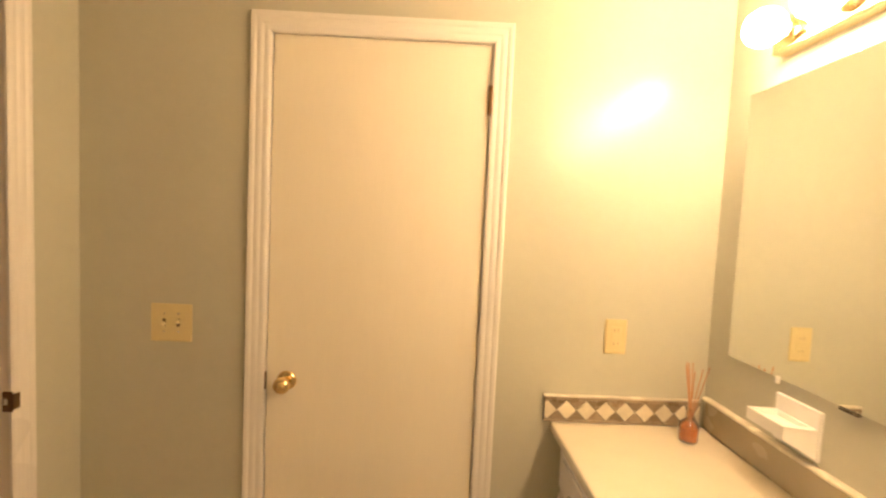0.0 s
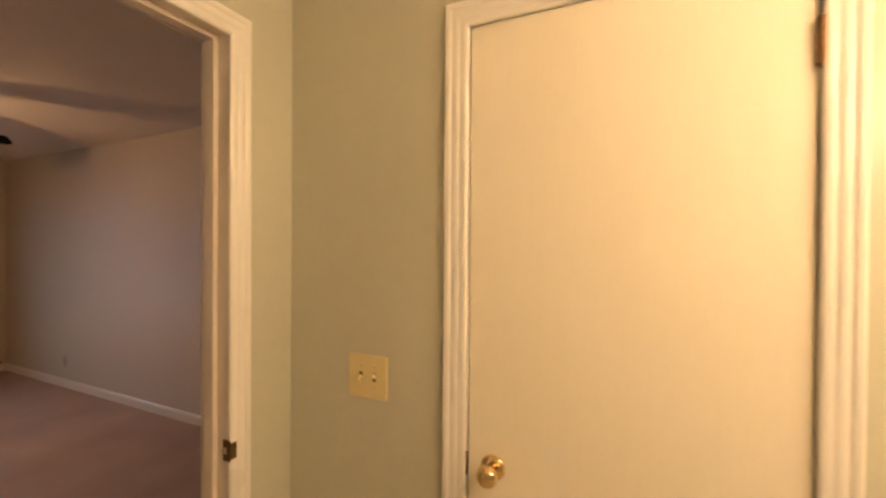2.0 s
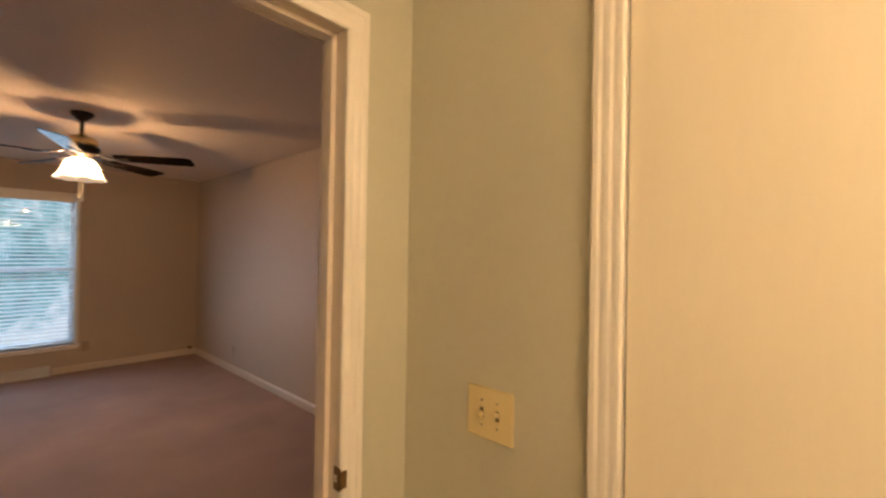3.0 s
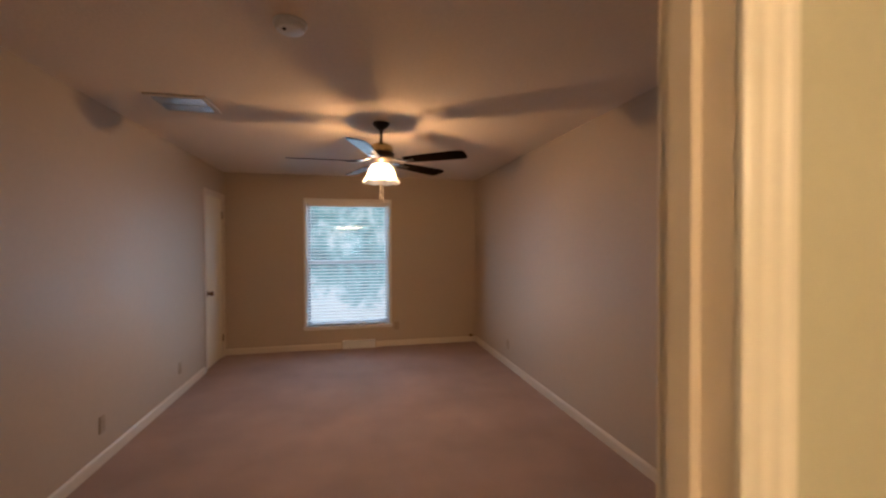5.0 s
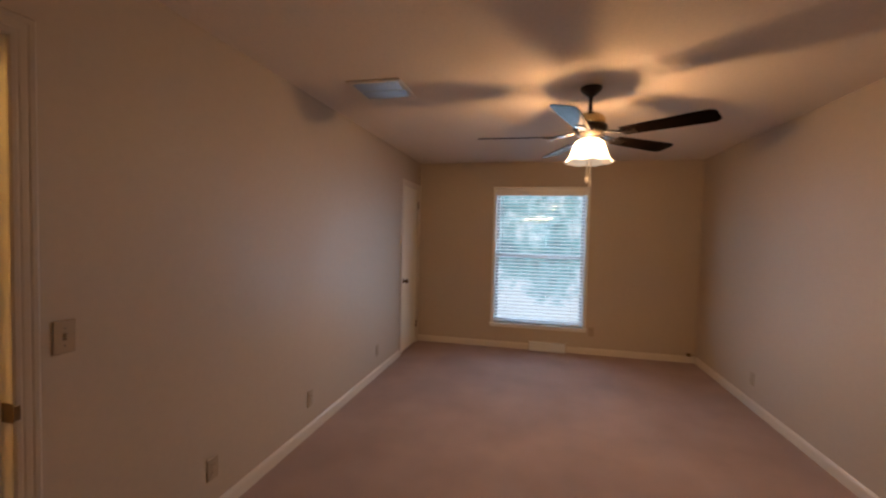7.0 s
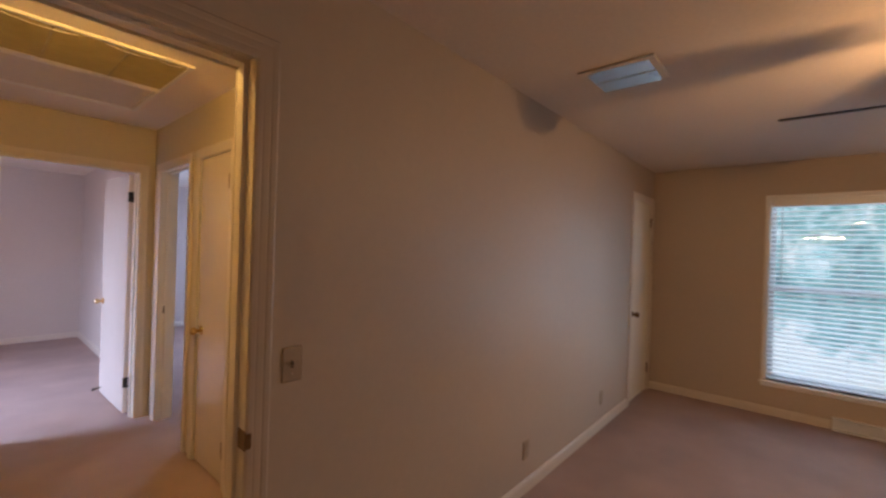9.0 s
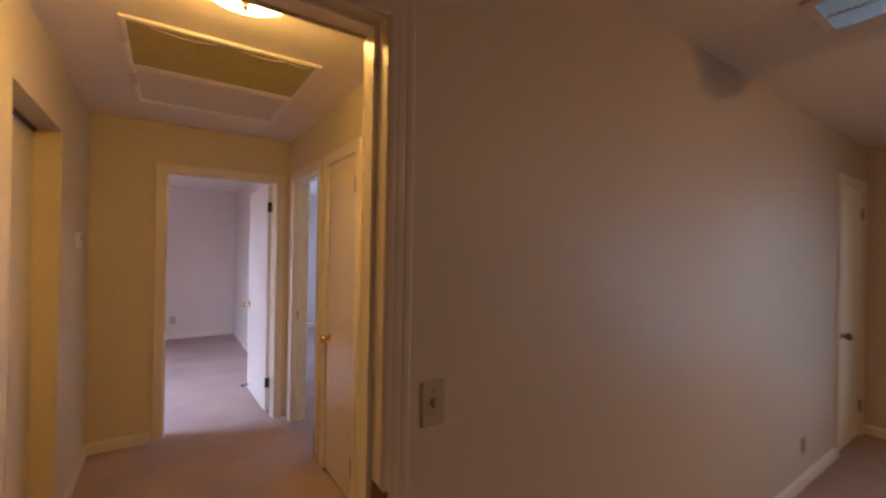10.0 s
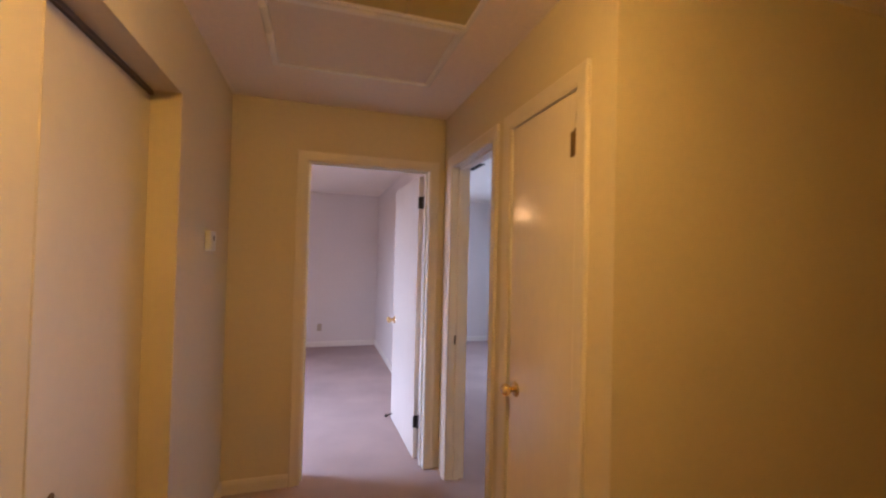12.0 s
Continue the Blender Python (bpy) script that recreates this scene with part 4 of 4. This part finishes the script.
for f in (0.15, 0.72):
    x, z = -2.475 - 0.545 * f, 0.610 - 0.555 * f
    bm = bmesh.new()
    tube(bm, (x, -1.7695, z - 0.05), (x, -1.713, z - 0.014), 0.007, 10)
    lathe(bm, [(0.0, 0.006), (0.022, 0.005), (0.026, 0.0)], outwards((x, -1.7698, z - 0.05), "y", 1), 20)
    part("bracket", bm, DARKBRASS, r, smooth=True)

v = empty("ceiling_vent", "narrow dark ceiling air vent in the side bedroom", "vent")
bm = bmesh.new()
for q in ((-3.205, -3.185), (-3.165, -3.145), (-3.125, -3.105)):
    block(bm, q[0], q[1], -4.96, -4.65, H - 0.012, H - 0.001, bevel=0.002)
part("bars", bm, BLACK, v)
one("backing", SHADOWED, v, (-3.215, -3.095, -4.97, -4.64, H - 0.004, H - 0.0005))


# ---- bathroom things ----
def tile_strip():
    """Backsplash on the north wall: pale diamonds between dark triangles, with slim border bars."""
    s = empty("tile_backsplash", "backsplash strip of cream diamonds on taupe stone tile", "backsplash", at=(BX, BY, 0))
    xa, xb, za, zb, y = 0.625, 1.155, 0.802, 0.886, 1.70
    one("grout_bed", GROUT, s, (xa, xb, y - 0.008, y, za, zb), bevel=0.001)
    one("border", TILEDARK, s, (xa + 0.001, xb, y - 0.013, y - 0.0082, zb - 0.009, zb - 0.001), bevel=0.0015)
    one("border", TILEDARK, s, (xa + 0.001, xb, y - 0.013, y - 0.0082, za + 0.001, za + 0.008), bevel=0.0015)
    one("cap", TILEPALE, s, (xa - 0.002, xb, y - 0.015, y, zb + 0.0005, zb + 0.008), bevel=0.002)
    lo, hi = za + 0.009, zb - 0.010
    r, n = (hi - lo) / 2, 8
    step, mid = (xb - xa) / n, (lo + hi) / 2
    half = step / 2

    def piece(points, depth, name, material):
        bm = bmesh.new()
        f = [bm.verts.new((a, y - depth, b)) for a, b in points]
        bk = [bm.verts.new((a, y - 0.0075, b)) for a, b in points]
        bm.faces.new(f)
        for i in range(len(f)):
            j = (i + 1) % len(f)
            bm.faces.new((f[i], f[j], bk[j], bk[i]))
        part(name, bm, material, s)

    g = 0.0016
    first = xa - 0.022

    def trimmed(points):
        """Cuts a tile off at the end of the strip."""
        out = []
        for (a0, b0), (a1, b1) in zip(points, points[1:] + points[:1]):
            if a0 >= xa + g:
                out.append((a0, b0))
            if (a0 - xa - g) * (a1 - xa - g) < 0:
                f = (xa + g - a0) / (a1 - a0)
                out.append((xa + g, b0 + f * (b1 - b0)))
        out = [(min(a, xb - g), b) for a, b in out]
        return out if out and max(a for a, b in out) - min(a for a, b in out) > 0.003 else []

    for i in range(n + 1):
        cx = first + half + i * step
        tile = trimmed([(cx - half + g * 1.3, mid), (cx, lo + g), (cx + half - g * 1.3, mid), (cx, hi - g)])
        if len(tile) > 2:
            piece(tile, 0.0125 + 0.0006 * (i % 3), "diamond_tile", TILEPALE)
    for i in range(n + 2):
        cx = first + i * step
        for ztip, zb_ in ((mid - g * 1.6, lo), (mid + g * 1.6, hi)):
            tri = trimmed([(cx - half + 2.2 * g, zb_), (cx + half - 2.2 * g, zb_), (cx, ztip)])
            if len(tri) > 2:
                piece(tri, 0.0115, "triangle_tile", TILEDARK)


def vanity():
    v = empty("vanity_cabinet", "white painted vanity cabinet with drawers under the counter", "cabinet", at=(BX, BY, 0))
    ya, yb = 0.06, 1.698
    one("body", CABINET, v, (0.700, 1.173, ya + 0.01, yb, 0.10, 0.764), bevel=0.002)
    one("toe_kick", CABINET, v, (0.760, 1.173, ya + 0.02, yb, 0.006, 0.0995))
    columns = [(1.30, 1.665), (0.90, 1.27), (0.50, 0.87), (0.10, 0.47)]
    for a, b in columns:
        rows_ = [(0.595, 0.735), (0.365, 0.575), (0.125, 0.345)] if a > 1.2 else [(0.595, 0.735), (0.125, 0.575)]
        for lo, hi in rows_:
            name = "drawer_front" if hi - lo < 0.25 else "cabinet_door"
            f = one(name, CABINET, v, (0.682, 0.7005, a, b, lo, hi), (0.6775, 0.6825, a + 0.035, b - 0.035, lo + 0.03, hi - 0.03), bevel=0.004)
            turned("handle", CHROME, f, [(0.005, -0.001), (0.005, 0.012), (0.012, 0.017), (0.0135, 0.022), (0.008, 0.027), (0.0, 0.028)], outwards((0.6775, (a + b) / 2, (lo + hi) / 2 if name == "drawer_front" else hi - 0.06), "x", -1), 20, "small round metal knob")
    top = tagged(one("vanity_counter", COUNTER, None, (0.652 + BX, 1.173 + BX, ya + BY, yb + BY, 0.765, 0.800), bevel=0.007, segments=3), "glossy cream cultured marble vanity counter", "counter")
    sp = empty("side_backsplash", "low olive tile backsplash with a pale cap under the mirror", "backsplash", at=(BX, BY, 0))
    one("cap", TILEPALE, sp, (1.150, 1.174, ya, 1.682, 0.9005, 0.912), bevel=0.003)
    n = 2
    for i in range(n):
        a = ya + (1.684 - ya) * i / n
        one("tile", TILEOLIVE, sp, (1.166, 1.174, a + 0.0007, a + (1.684 - ya) / n - 0.0007, 0.8015, 0.9), bevel=0.0012)


tile_strip()
vanity()

mir = empty("wall_mirror", "large frameless wall mirror over the vanity", "mirror", at=(BX, BY - 0.005, 0))
one("glass", MIRROR, mir, (1.168, 1.1735, 0.10, 1.606, 1.077, 1.88), bevel=0.0015)
one("clip", CERAMIC, mir, (1.162, 1.174, 1.412, 1.420, 1.062, 1.084), bevel=0.003, label="white plastic mirror clip")
for y in (1.225, 0.55):
    one("clip", PEWTER, mir, (1.164, 1.174, y - 0.022, y + 0.022, 1.070, 1.0785), bevel=0.0015, label="dull metal mirror clip")


def vanity_light(y_first, count, z):
    f = empty("vanity_light", "brass vanity light bar with lit globe bulbs", "wall lamp", at=(BX, BY - 0.005, 0))
    ya, yb = y_first - count * 0.15 + 0.08, y_first + 0.07
    one("bar", PALEBRASS, f, (1.128, 1.1745, ya, yb, z - 0.042, z + 0.050), bevel=0.006, label="pale polished brass bar", segments=2)
    for i in range(count):
        m = outwards((1.128, y_first - 0.15 * i, z), "x", -1)
        s = turned("socket", BRASS, f, [(0.030, -0.001), (0.030, 0.006), (0.022, 0.012), (0.021, 0.024), (0.019, 0.026)], m, 24)
        turned("bulb", BULB, f, [(0.014, 0.0265), (0.018, 0.034), (0.033, 0.044), (0.044, 0.060), (0.0475, 0.078), (0.044, 0.096), (0.033, 0.112), (0.017, 0.122), (0.0, 0.125)], m, 28, "lit globe bulb")


vanity_light(1.42, 8, 1.985)


def reed_diffuser(x, y, z):
    r = empty("reed_diffuser", "amber reed diffuser bottle with brown sticks on the counter", "diffuser")
    r.matrix_world = pose(x, y, z)
    turned("bottle", BOTTLE, r, [(0.0, 0.0), (0.025, 0.0), (0.027, 0.004), (0.027, 0.050), (0.024, 0.060), (0.014, 0.068), (0.0105, 0.074), (0.0105, 0.096), (0.0125, 0.098), (0.0125, 0.102), (0.009, 0.102), (0.009, 0.074), (0.021, 0.058), (0.0245, 0.049), (0.0245, 0.006), (0.0, 0.006)], seg=32, label="clear glass bottle")
    turned("oil", OIL, r, [(0.0, 0.0065), (0.024, 0.0065), (0.024, 0.046), (0.0, 0.046)], seg=32, label="orange scented oil")
    rr = random.Random(9)
    for i in range(7):
        a = 2 * math.pi * i / 7 + rr.uniform(-0.3, 0.3)
        lean = rr.uniform(0.020, 0.045)
        bm = bmesh.new()
        tube(bm, (-0.010 * math.cos(a), -0.010 * math.sin(a), 0.010), (lean * math.cos(a), lean * math.sin(a), rr.uniform(0.225, 0.265)), 0.0017, 8)
        part("reed", bm, REED, r)


reed_diffuser(1.097, 1.515, 0.80)


def soap_dish():
    s = empty("soap_dish", "white glazed ceramic soap dish fixed above the backsplash", "soap dish", at=(BX, BY - 0.005, 0))
    one("back_plate", CERAMIC, s, (1.163, 1.1745, 1.282, 1.412, 0.920, 1.043), bevel=0.004, segments=2)
    bm = bmesh.new()
    ring = [(1.163, 1.286, 0.926), (1.163, 1.408, 0.926), (1.090, 1.414, 0.968), (1.090, 1.298, 0.968)]
    lo = [bm.verts.new(p) for p in ring]
    hi = [bm.verts.new((p[0], p[1], 0.999)) for p in ring]
    inn = [bm.verts.new((p[0] + (0.008 if p[0] < 1.15 else -0.004), p[1] + (0.010 if p[1] < 1.35 else -0.010), 0.999)) for p in ring]
    dip = [bm.verts.new((p[0] + (0.016 if p[0] < 1.15 else -0.006), p[1] + (0.018 if p[1] < 1.35 else -0.018), 0.986)) for p in ring]
    bm.faces.new(lo[::-1])
    for a, b in ((lo, hi), (hi, inn), (inn, dip)):
        for i in range(4):
            j = (i + 1) % 4
            bm.faces.new((a[i], a[j], b[j], b[i]))
    bm.faces.new(dip)
    part("tray", bm, CERAMIC, s)


soap_dish()
